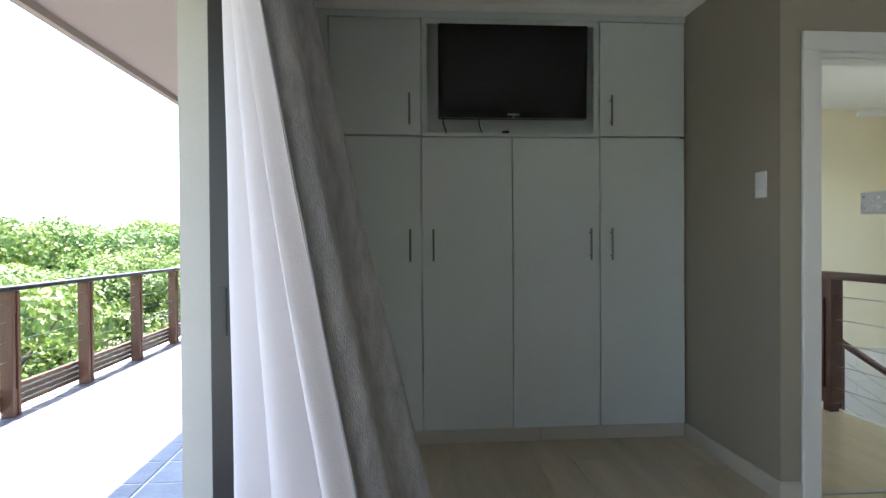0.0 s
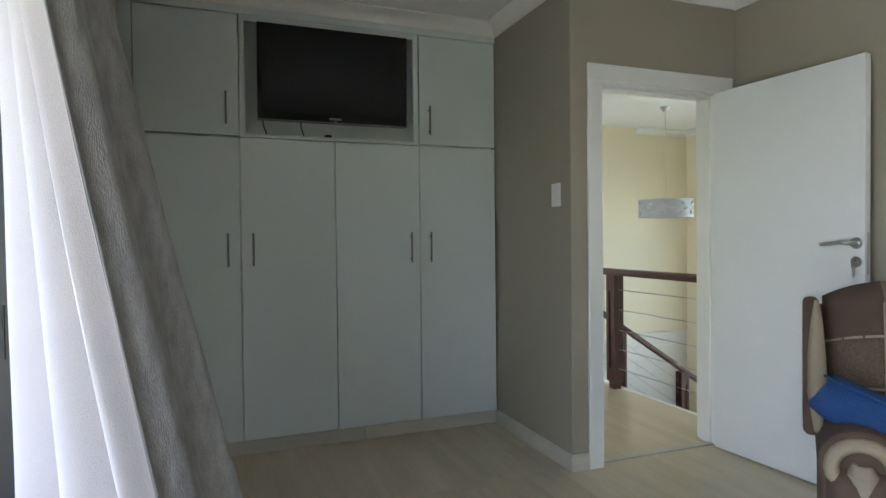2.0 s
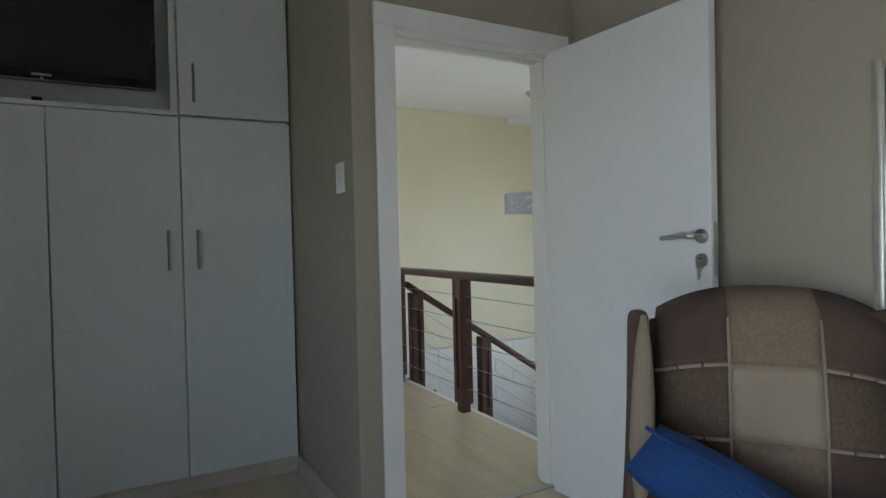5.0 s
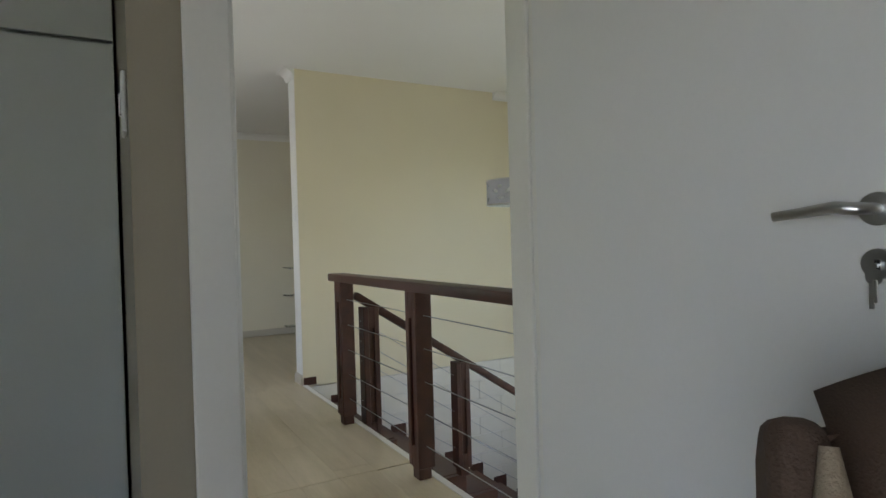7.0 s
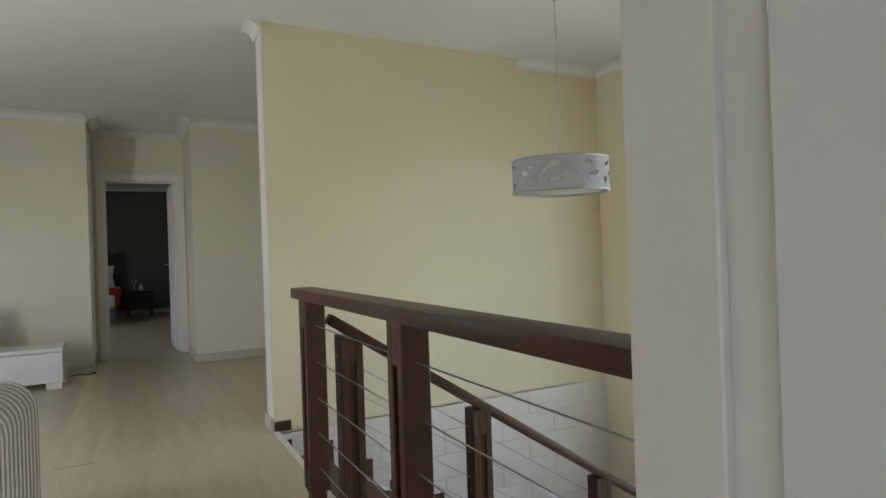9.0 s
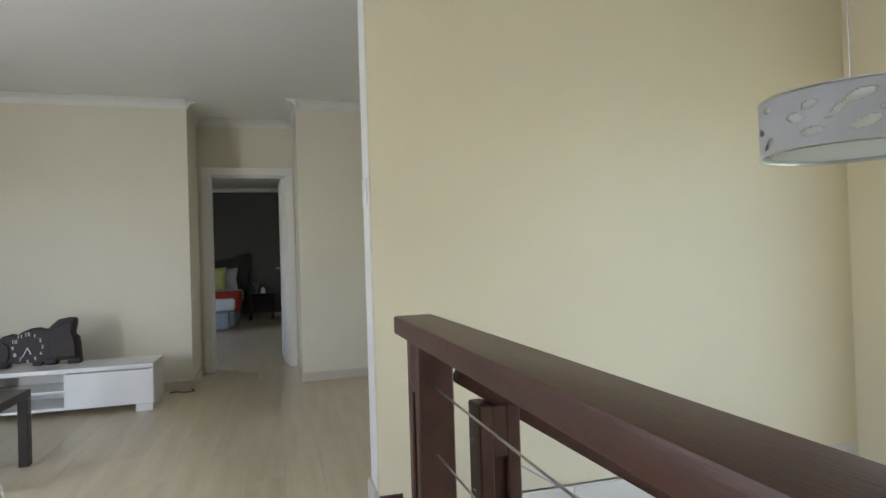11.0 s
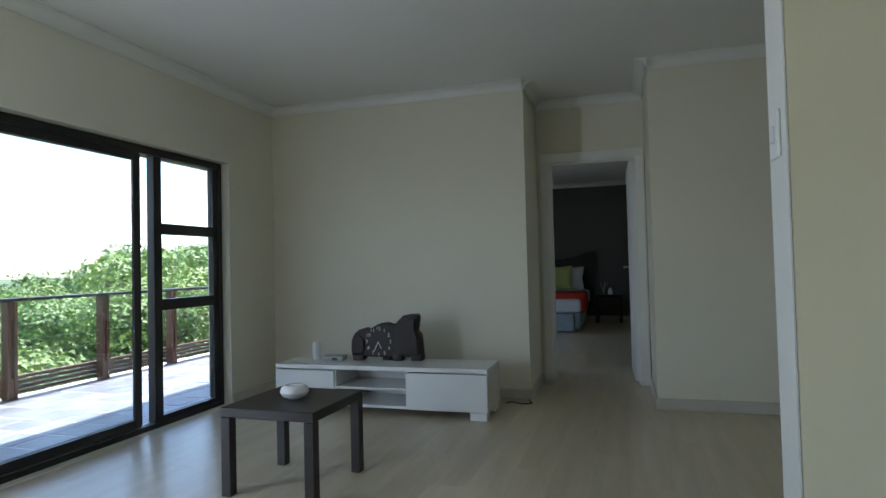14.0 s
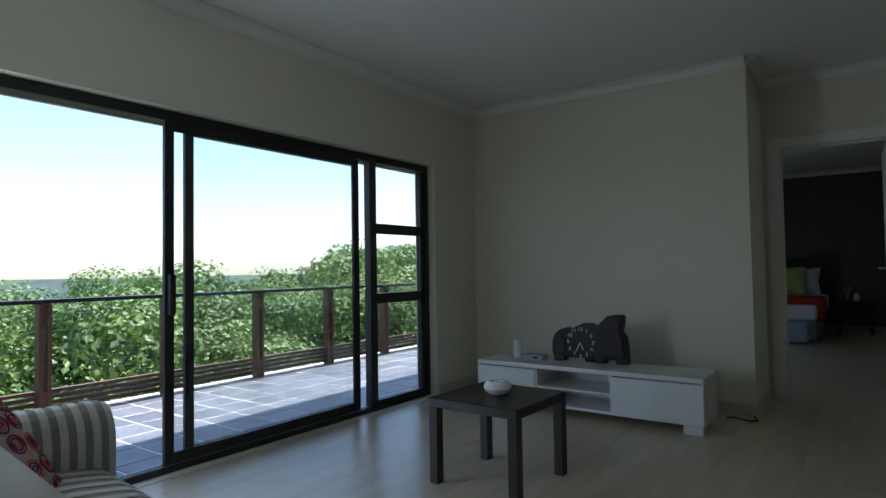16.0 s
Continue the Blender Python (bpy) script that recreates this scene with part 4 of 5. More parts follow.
def drum_shade():
    # a wall of small facets with leaf-shaped openings through it
    random.seed(11)
    holes = []
    for row, z in enumerate((0.042, 0.090, 0.138)):
        n = 11
        for k in range(n):
            holes.append(((k + 0.5 * (row % 2) + random.uniform(-0.2, 0.2)) / n * 2 * math.pi * PR, z + random.uniform(-0.010, 0.010),
                          random.uniform(0.022, 0.042), random.uniform(0.010, 0.015), random.uniform(-0.5, 0.7)))
    nu, nv, h = 260, 36, 0.182
    bm = bmesh.new()
    g = {}

    def inside(u, v):
        for cu, cv, a, b, tilt in holes:
            du = (u - cu + math.pi * PR) % (2 * math.pi * PR) - math.pi * PR
            dv = v - cv
            x, y = du * math.cos(tilt) + dv * math.sin(tilt), -du * math.sin(tilt) + dv * math.cos(tilt)
            if (x / a) ** 2 + (y / b) ** 2 < 1:
                return True
        return False

    def vert(i, j):
        key = (i % nu, j)
        if key not in g:
            a = 2 * math.pi * i / nu
            g[key] = bm.verts.new((PX + PR * math.cos(a), PY + PR * math.sin(a), 1.425 + h * j / nv))
        return g[key]
    for i in range(nu):
        for j in range(nv):
            if not inside((i + 0.5) / nu * 2 * math.pi * PR, h * (j + 0.5) / nv):
                bm.faces.new((vert(i, j), vert(i + 1, j), vert(i + 1, j + 1), vert(i, j + 1)))
    ob = part("shade", bm, SHADE, lamp, "white fabric drum with petal cut-outs", smooth=True)
    md = ob.modifiers.new("thickness", "SOLIDIFY")
    md.thickness = 0.004
    bm = bmesh.new()
    lathe(bm, [(PR - 0.03, 1.430), (PR - 0.03, 1.604)], PX, PY, 48)
    part("inner_drum", bm, INNER, lamp, smooth=True)
    for z in (1.424, 1.608):
        bm = bmesh.new()
        tube(bm, [(PX + PR * math.cos(2 * math.pi * k / 64), PY + PR * math.sin(2 * math.pi * k / 64), z) for k in range(65)], 0.005, 6)
        part("hoop", bm, STEEL, lamp, smooth=True)
    bm = bmesh.new()
    lathe(bm, [(0.0, 1.432), (PR - 0.04, 1.432), (PR - 0.04, 1.438), (0.0, 1.438)], PX, PY, 48)
    part("diffuser", bm, INNER, lamp, "white acrylic diffuser")
    bm = bmesh.new()
    for k in range(3):
        a = 2 * math.pi * k / 3
        rod(bm, (PX, PY, 1.602), (PX + PR * math.cos(a), PY + PR * math.sin(a), 1.602), 0.004, 6)
    part("spider", bm, STEEL, lamp)


drum_shade()

# framed picture on the landing wall
t = thing("picture", "colourful painting in a dark wooden box frame", "picture", pose(2.158, 3.02, 1.47, 0, 0, 0))
for y0, y1, z0, z1 in ((-0.30, -0.25, 0, 0.75), (0.45, 0.50, 0, 0.75), (-0.25, 0.45, 0, 0.05), (-0.25, 0.45, 0.70, 0.75)):
    box("frame_bar", 0.0, 0.032, y0, y1, z0, z1, MERANTI, t, 0.003)
box("canvas", 0.004, 0.012, -0.255, 0.455, 0.045, 0.705, mat("painted_canvas", (0.30, 0.22, 0.10), 0.7, 0.6, 9, 40, 0.2, warm=(0.16, 0.34, 0.16)), t, 0.0)

# glass corner shelves
for z in (0.10, 0.505, 0.865):
    t = thing("glass_shelf", "small clear glass shelf on the cream wall", "shelf", group="glass shelves")
    box("glass_board", 3.96, 4.42, YP - 0.15, YP - 0.002, z, z + 0.010, CLEAR, t, 0.001)
    for x in (4.04, 4.34):
        box("bracket", x, x + 0.02, YP - 0.05, YP - 0.001, z - 0.02, z - 0.001, STEEL, t, 0.002)


# ---- lounge ----
def tv_bench():
    t = thing("television_bench", "long low white television bench with drawers and open shelves", "tv bench")
    x0, x1, y0, y1, h = 0.315, 2.010, 8.150, 8.560, 0.362
    box("top", x0, x1, y0, y1, h - 0.032, h, LAQUER, t, 0.002)
    box("bottom", x0, x1, y0 + 0.012, y1, 0.055, 0.075, LAQUER, t, 0.002)
    box("side", x0, x0 + 0.022, y0 + 0.012, y1, 0.075, h - 0.032, LAQUER, t, 0.001)
    box("side", x1 - 0.022, x1, y0 + 0.012, y1, 0.075, h - 0.032, LAQUER, t, 0.001)
    for x in (0.815, 1.395):
        box("divider", x, x + 0.018, y0 + 0.012, y1, 0.075, h - 0.032, LAQUER, t, 0.001)
    box("shelf", 0.833, 1.395, y0 + 0.02, y1, 0.185, 0.201, LAQUER, t, 0.001)
    box("back", x0 + 0.022, x1 - 0.022, y1 - 0.008, y1 - 0.001, 0.075, h - 0.032, LAQUER, t, 0.0)
    box("drawer_front", x0 + 0.002, 0.820, y0 - 0.004, y0 + 0.012, 0.058, h - 0.040, LAQUER, t, 0.002)
    box("drawer_front", 1.408, x1 - 0.002, y0 - 0.004, y0 + 0.012, 0.058, h - 0.040, LAQUER, t, 0.002)
    for x in (x0 + 0.01, x1 - 0.13):
        for y in (y0 + 0.002, y1 - 0.11):
            box("foot", x, x + 0.12, y, y + 0.10, 0.0, 0.055, LAQUER, t, 0.002)
    return t


tv_bench()


def coffee_table():
    t = thing("coffee_table", "small square black-brown coffee table", "table", pose(1.300, 6.805, 0, 0, 0, -1.5))
    box("tabletop", -0.258, 0.258, -0.258, 0.258, 0.385, 0.432, WENGE, t, 0.003)
    for sx in (-1, 1):
        for sy in (-1, 1):
            box("leg", min(sx * 0.258, sx * 0.206), max(sx * 0.258, sx * 0.206), min(sy * 0.258, sy * 0.206), max(sy * 0.258, sy * 0.206), 0, 0.384, WENGE, t, 0.003)
    return t


coffee_table()
bm = bmesh.new()
r = lathe(bm, [(0.0, 0.433), (0.030, 0.433), (0.058, 0.446), (0.072, 0.468), (0.066, 0.490), (0.048, 0.503), (0.036, 0.500), (0.034, 0.492), (0.0, 0.484)], 1.30, 6.80, 40)
for k, ring in enumerate(r[1:6]):
    for j, v in enumerate(ring):
        c = Vector((1.30, 6.80, v.co.z))
        v.co = c + (v.co - c) * (1 + (0.025 if (j + k) % 2 else -0.02))
tagged(part("bowl", bm, CERAMIC, None, smooth=True), "small round white ribbed bowl on the coffee table", "bowl")


def text_mesh(body, size, m, material, parent, depth=0.001):
    cu = bpy.data.curves.new("text", "FONT")
    cu.body, cu.size, cu.extrude, cu.align_x, cu.align_y = body, size, depth, "CENTER", "CENTER"
    tmp = bpy.data.objects.new("text", cu)
    scene.collection.objects.link(tmp)
    me = bpy.data.meshes.new_from_object(tmp.evaluated_get(bpy.context.evaluated_depsgraph_get()))
    bpy.data.objects.remove(tmp)
    me.materials.clear()
    me.materials.append(material)
    ob = new("numeral", me)
    ob.parent = parent
    ob.matrix_basis = m
    return ob


def carved_clock():
    t = thing("carved_clock", "dark carved wooden clock shaped like an animal with white numerals", "clock", pose(0.845, 8.40, 0.362, 0, 0, 4))
    pts = [(0.012, 0.028), (0.002, 0.075), (0.006, 0.155), (0.030, 0.210), (0.070, 0.242), (0.125, 0.258), (0.165, 0.243), (0.195, 0.268), (0.250, 0.292),
           (0.305, 0.296), (0.365, 0.278), (0.400, 0.315), (0.440, 0.352), (0.500, 0.362), (0.552, 0.364), (0.566, 0.345), (0.560, 0.290), (0.548, 0.235),
           (0.575, 0.205), (0.585, 0.130), (0.590, 0.028)]
    bm = bmesh.new()
    slab(bm, pts, "y", 0.0, 0.085)
    b = part("body", bm, CARVED, t)
    md = b.modifiers.new("round", "BEVEL")
    md.width, md.segments, md.limit_method, md.angle_limit = 0.014, 3, "ANGLE", radians(40)
    bm = bmesh.new()
    slab(bm, [(0.395, 0.05), (0.372, 0.13), (0.378, 0.21), (0.402, 0.262), (0.446, 0.305), (0.505, 0.335), (0.545, 0.330), (0.535, 0.25), (0.555, 0.19), (0.565, 0.05)], "y", -0.022, 0.002)
    b = part("head", bm, CARVED, t)
    md = b.modifiers.new("round", "BEVEL")
    md.width, md.segments = 0.010, 3
    bm = bmesh.new()
    slab(bm, [(0.02, 0.05), (0.012, 0.12), (0.03, 0.18), (0.075, 0.205), (0.115, 0.17), (0.12, 0.09), (0.10, 0.05)], "y", -0.014, 0.002)
    b = part("haunch", bm, CARVED, t)
    md = b.modifiers.new("round", "BEVEL")
    md.width, md.segments = 0.008, 3
    for x0, x1, z1 in ((0.02, 0.11, 0.045), (0.345, 0.43, 0.055), (0.50, 0.592, 0.045), (0.26, 0.33, 0.03)):
        box("foot", x0, x1, -0.012 if x0 != 0.26 else 0.01, 0.085, 0.0, z1, CARVED, t, 0.008, seg=2)
    face = new("dial")
    face.parent = t
    for k in range(1, 13):
        a = math.radians(30 * k)
        text_mesh(str(k), 0.040, pose(0.235 + 0.098 * math.sin(a), -0.0025, 0.148 + 0.102 * math.cos(a), 90, 0, 0), CERAMIC, face)
    for a, ln in ((math.radians(207), 0.078), (math.radians(157), 0.058)):
        bm = bmesh.new()
        tube(bm, [(0.235, -0.006, 0.148), (0.235 + ln * math.sin(a), -0.006, 0.148 + ln * math.cos(a))], 0.004, 6)
        part("hand", bm, CERAMIC, face)
    return t


carved_clock()
bm = bmesh.new()
lathe(bm, [(0.0, 0.363), (0.032, 0.363), (0.034, 0.38), (0.034, 0.47), (0.028, 0.50), (0.020, 0.505), (0.018, 0.49), (0.0, 0.485)], 0.545, 8.40, 24)
t = thing("bottle", "white bottle with a dark nozzle on the television bench", "bottle")
part("body", bm, CERAMIC, t, smooth=True)
box("nozzle", 0.553, 0.568, 8.383, 8.40, 0.468, 0.492, BLACKM, t, 0.003)
t = thing("set_top_box", "small silver set-top box on the television bench", "electronics", pose(0.715, 8.37, 0.362, 0, 0, 6))
box("case", -0.085, 0.085, -0.06, 0.06, 0.004, 0.040, mat("silver_plastic", (0.45, 0.46, 0.47), 0.35, 0.05, 6, 90, 0.02, metal=0.4), t, 0.003)
box("front_panel", -0.080, 0.080, -0.0625, -0.060, 0.010, 0.034, GREYP, t, 0.0)
box("display", 0.005, 0.045, -0.0640, -0.0625, 0.015, 0.028, BLACK, t, 0.0)
bm = bmesh.new()
tube(bm, [(2.03 + 0.05 * k, 8.72 + 0.03 * math.sin(k * 1.7), 0.006) for k in range(5)] + [(2.19, 8.84, 0.006)], 0.005, 6)
tagged(part("floor_cable", bm, BLACKM, None, smooth=True), "dark cable lying behind the television bench", "cable")


def striped_sofa():
    """A sofa with rounded arms in striped cloth, its front to +y; stripes are bands of cloth."""
    t = thing("striped_sofa", "two-seat sofa in cream and taupe striped cloth", "sofa", pose(0.43, 5.205, 0, 0, 0, -6))
    X0, X1, Y0, Y1 = 0.0, 1.79, -0.80, 0.0
    box("base", X0 + 0.03, X1 - 0.03, Y0 + 0.02, Y1 - 0.05, 0.05, 0.27, STRIPE_D, t, 0.015, seg=2)
    box("back_frame", X0 + 0.05, X1 - 0.05, Y0, Y0 + 0.16, 0.06, 0.66, STRIPE_D, t, 0.04, seg=3)

    def arm(xa, xb):
        a = new("arm")
        a.parent = t
        xc, r = (xa + xb) / 2, (xb - xa) / 2
        prof = [(xa, 0.06), (xa, 0.50)]
        for k in range(1, 10):
            an = math.pi * (1 - k / 10)
            prof.append((xc + r * math.cos(an), 0.50 + 0.125 * math.sin(an)))
        prof += [(xb, 0.50), (xb, 0.06)]
        n = 30
        for k in range(n):
            y0 = Y0 + 0.05 + (Y1 - Y0 - 0.05) * k / n
            y1 = Y0 + 0.05 + (Y1 - Y0 - 0.05) * (k + 1) / n
            bm = bmesh.new()
            s = 1.0
            if k == n - 1:
                slab(bm, [(xc + (x - xc) * 0.93, z if z < 0.1 else z - 0.012) for x, z in prof], "y", y0, y1)
            else:
                e = 0.0 if k % 2 else 0.0025
                slab(bm, [(xc + (x - xc) * (1 - e / r), z - (e if z > 0.1 else 0)) for x, z in prof], "y", y0, y1)
            part("stripe_band", bm, STRIPE_L if k % 2 else STRIPE_D, a)
        return a
    arm(X0, X0 + 0.255)
    arm(X1 - 0.255, X1)
    xm = (X0 + X1) / 2
    for xa, xb in ((X0 + 0.26, xm - 0.004), (xm + 0.004, X1 - 0.26)):
        c = new("seat_cushion")
        c.parent = t
        n = 16
        for k in range(n):
            u0, u1 = xa + (xb - xa) * k / n, xa + (xb - xa) * (k + 1) / n
            e = 0.0 if k % 2 else 0.002
            bm = bmesh.new()
            prof = [(Y0 + 0.16, 0.275), (Y0 + 0.16, 0.40)]
            for q in range(9):
                f = q / 8
                prof.append((Y0 + 0.20 + (Y1 - Y0 - 0.27) * f, 0.415 + 0.030 * math.sin(math.pi * f) - e))
            prof += [(Y1 - 0.035, 0.395), (Y1 - 0.022 - e, 0.36), (Y1 - 0.022 - e, 0.31), (Y1 - 0.04, 0.275)]
            slab(bm, prof, "x", u0, u1)
            part("stripe_band", bm, STRIPE_L if k % 2 else STRIPE_D, c)
        bm = bmesh.new()
        cube(bm, xa, xb, Y0 + 0.14, Y0 + 0.33, 0.43, 0.74, 0.06, 3)
        part("back_cushion", bm, STRIPE_L, t, smooth=True)
    for x in (X0 + 0.06, X1 - 0.06):
        for y in (Y0 + 0.07, Y1 - 0.09):
            bm = bmesh.new()
            rod(bm, (x, y, 0), (x, y, 0.055), 0.02, 12, 0.026)
            part("foot", bm, MERANTI, t, smooth=True)
    return t


striped_sofa()
bm = bmesh.new()
pillow(bm, 0.44, 0.44, 0.15, pose(0.82, 4.73, 0.535, 35, 0, -50))
t = thing("patterned_cushion", "cream cushion printed with red and purple rings on the sofa", "cushion")
part("cover", bm, mat("cream_print_cloth", (0.55, 0.44, 0.40), 0.9, 0.1, 8, 200, 0.2), t, smooth=True)
random.seed(4)
mp = pose(0.82, 4.73, 0.535, 35, 0, -50)
ring_mats = [mat("crimson_print", (0.38, 0.03, 0.05), 0.9, 0.1, 8, 200, 0.1), mat("purple_print", (0.14, 0.05, 0.13), 0.9, 0.1, 8, 200, 0.1),
             mat("coral_print", (0.60, 0.20, 0.13), 0.9, 0.1, 8, 200, 0.1)]
for i in range(5):
    for j in range(5):
        u, v = -0.155 + 0.078 * i + random.uniform(-0.008, 0.008), -0.155 + 0.078 * j + random.uniform(-0.008, 0.008)
        d = 0.075 * (max(0, 1 - (u / 0.22) ** 4) * max(0, 1 - (v / 0.22) ** 4)) ** 0.55
        for q, rr in enumerate((0.032, 0.021, 0.010)):
            bm = bmesh.new()
            pts = []
            for k in range(15):
                a = 2 * math.pi * k / 14
                uu, vv = u + rr * math.cos(a), v + rr * math.sin(a)
                dd = 0.075 * (max(0, 1 - (uu / 0.22) ** 4) * max(0, 1 - (vv / 0.22) ** 4)) ** 0.55
                pts.append(mp @ Vector((uu, dd + 0.002, vv)))
            tube(bm, pts, 0.0032, 4)
            part("printed_ring", bm, ring_mats[(i + j + q) % 3], t)
bm = bmesh.new()
pillow(bm, 0.42, 0.42, 0.14, pose(0.70, 4.62, 0.64, 20, 0, -40))
tagged(part("teal_cushion", bm, TEAL, None, smooth=True), "plain teal cushion leaning in the sofa corner", "cushion")

# ---- far bedroom ----
bed = thing("bed", "double bed with dark curved headboard, red throw and pale valance", "bed")
bm = bmesh.new()
slab(bm, [(0.75, 0.25), (2.40, 0.25), (2.45, 1.12), (2.47, 1.30), (2.30, 1.275), (2.10, 1.20), (1.85, 1.165), (1.60, 1.16), (1.30, 1.165), (1.05, 1.20), (0.86, 1.275), (0.70, 1.30)], "y", 15.50, 15.57)
b = part("headboard", bm, WENGE, bed)
box("base", 0.86, 2.28, 13.60, 15.49, 0.04, 0.30, VALANCE, bed, 0.02, seg=2)
box("mattress", 0.85, 2.30, 13.56, 15.50, 0.30, 0.52, SHEET, bed, 0.05, seg=3)
bm = bmesh.new()
cube(bm, 0.80, 2.36, 13.9, 15.3, 0.36, 0.60, 0.06, 3)
part("duvet", bm, SHEET, bed, smooth=True)
bm = bmesh.new()
cube(bm, 0.79, 2.37, 13.62, 14.45, 0.30, 0.612, 0.05, 3)
part("throw", bm, RED, bed, "red woven throw", smooth=True)
bm = bmesh.new()
cube(bm, 0.84, 2.20, 13.44, 13.62, 0.02, 0.30, 0.03, 3)
part("valance", bm, VALANCE, bed, smooth=True)
for k, (x, mt, y, s) in enumerate(((1.95, SHEET, 15.32, 0.62), (1.15, SHEET, 15.32, 0.62), (1.80, LIME, 15.16, 0.52), (1.25, LIME, 15.16, 0.52))):
    bm = bmesh.new()
    pillow(bm, s, 0.46, 0.15, pose(x, y, 0.80 if s > 0.6 else 0.82, -18, 0, 0), 10)
    tagged(part("pillow", bm, mt, None, smooth=True), "white pillow against the headboard" if mt is SHEET else "lime green pillow on the bed", "pillow")
t = thing("bedside_table", "small black-brown bedside table beside the bed", "table", pose(2.69, 15.30, 0, 0, 0, 0))
box("tabletop", -0.235, 0.235, -0.23, 0.23, 0.45, 0.50, WENGE, t, 0.003)
for sx in (-1, 1):
    for sy in (-1, 1):
        box("leg", min(sx * 0.235, sx * 0.18), max(sx * 0.235, sx * 0.18), min(sy * 0.23, sy * 0.18), max(sy * 0.23, sy * 0.18), 0, 0.449, WENGE, t, 0.003)
bm = bmesh.new()
lathe(bm, [(0.0, 0.501), (0.04, 0.501), (0.045, 0.55), (0.03, 0.60), (0.012, 0.62), (0.0, 0.622)], 2.72, 15.24, 20)
tagged(part("ornament", bm, CERAMIC, None, smooth=True), "small white ornament on the bedside table", "ornament")
bm = bmesh.new()
for k in range(5):
    tube(bm, [(2.60, 15.26, 0.501), (2.60 + 0.02 * math.cos(k * 1.3), 15.26 + 0.02 * math.sin(k * 1.3), 0.60), (2.60 + 0.07 * math.cos(k * 1.3), 15.26 + 0.07 * math.sin(k * 1.3), 0.72)], 0.004, 5)
tagged(part("dried_stems", bm, GILT, None), "spray of thin dried stems on the bedside table", "ornament")
bm = bmesh.new()
lathe(bm, [(0.0, 2.592), (0.045, 2.592), (0.045, 2.5985), (0.0, 2.5985)], 2.62, 13.4, 20)
tagged(part("downlight", bm, CERAMIC, None), "small round downlight in the ceiling", "lamp")

# ---- balcony ----
structure(boxes("balcony_slab", [(-2.62, XO - 0.02, -4.0, 16.0, -0.30, -0.038), (-2.62, XO - 0.02, -4.0, -1.2, -0.038, -0.032), (-2.62, XO - 0.02, 13.2, 16.0, -0.038, -0.032)], GROUT), "balcony slab with pale joints", "balcony")
structure(boxes("sill_step", [(XO - 0.02, -0.305, 4.35, 8.245, -0.05, 0.012), (XO - 0.02, -0.275, -1.7, 1.5, -0.05, 0.012), (-0.225, XW, 4.35, 8.245, -0.01, 0.004),
                        (-0.195, XW, -1.7, 1.5, -0.01, 0.004)], PALE), "painted sill under the sliding doors", "sill")
br = thing("balcony_railing", "timber post balcony railing with a dark top rail and steel cables", "railing")
for k in range(-4, 10):
    y = 4.06 + 1.015 * k
    p = new("post")
    p.parent = br
    for s in (-1, 1):
        box("cheek", -2.50, -2.41, y + (s * 0.047 if s < 0 else 0.014), y + (-0.014 if s < 0 else 0.047), -0.032, 0.86, BALAU, p, 0.004)
    box("packer", -2.49, -2.42, y - 0.014, y + 0.014, 0.70, 0.86, BALAU, p, 0.0)
    box("packer", -2.49, -2.42, y - 0.014, y + 0.014, -0.02, 0.16, BALAU, p, 0.0)
box("top_rail", -2.505, -2.405, -1.0, 14.0, 0.862, 0.895, BRONZE, br, 0.006, seg=2)
for k in range(4):
    box("slat", -2.535, -2.503, -1.0, 14.0, 0.0 + 0.046 * k, 0.030 + 0.046 * k, BALAU, br, 0.003)
for z in (0.36, 0.50, 0.64, 0.77):
    bm = bmesh.new()
    rod(bm, (-2.455, -1.0, z), (-2.455, 14.0, z), 0.0022, 5)
    part("cable", bm, WIRE, br)


# ---- outside ----
def ground_height(x, y):
    d = max(0.0, -x - 2.6)
    return -4.2 - 0.05 * min(d, 60) + 0.5 * noise.noise(Vector((x * 0.05, y * 0.05, 0)))


bm = bmesh.new()
xs = [-1500, -700, -300, -150, -90] + [-60 + 4 * k for k in range(31)] + [90, 200, 700, 1500]
ys = [-1500, -700, -300, -150, -80] + [-48 + 4 * k for k in range(36)] + [130, 200, 400, 800, 1500]
g = [[bm.verts.new((x, y, ground_height(x, y) if abs(x) < 80 else -7.0)) for y in ys] for x in xs]
for a, b in zip(g, g[1:]):
    for k in range(len(ys) - 1):
        bm.faces.new((a[k], a[k + 1], b[k + 1], b[k]))
structure(part("ground", bm, GRASS, None, smooth=True), "overgrown sloping ground below the house", "ground")
structure(boxes("house_base", [(XO - 0.02, XS + 0.15, -3.15, 15.75, -6.0, -2.95), (XS, XS + 0.15, 5.9, 15.75, -2.95, 2.7), (XE + 0.15, XS + 0.15, 2.0, YD, -2.95, 2.7)], PLASTER), "plastered lower storey of the house", "wall")


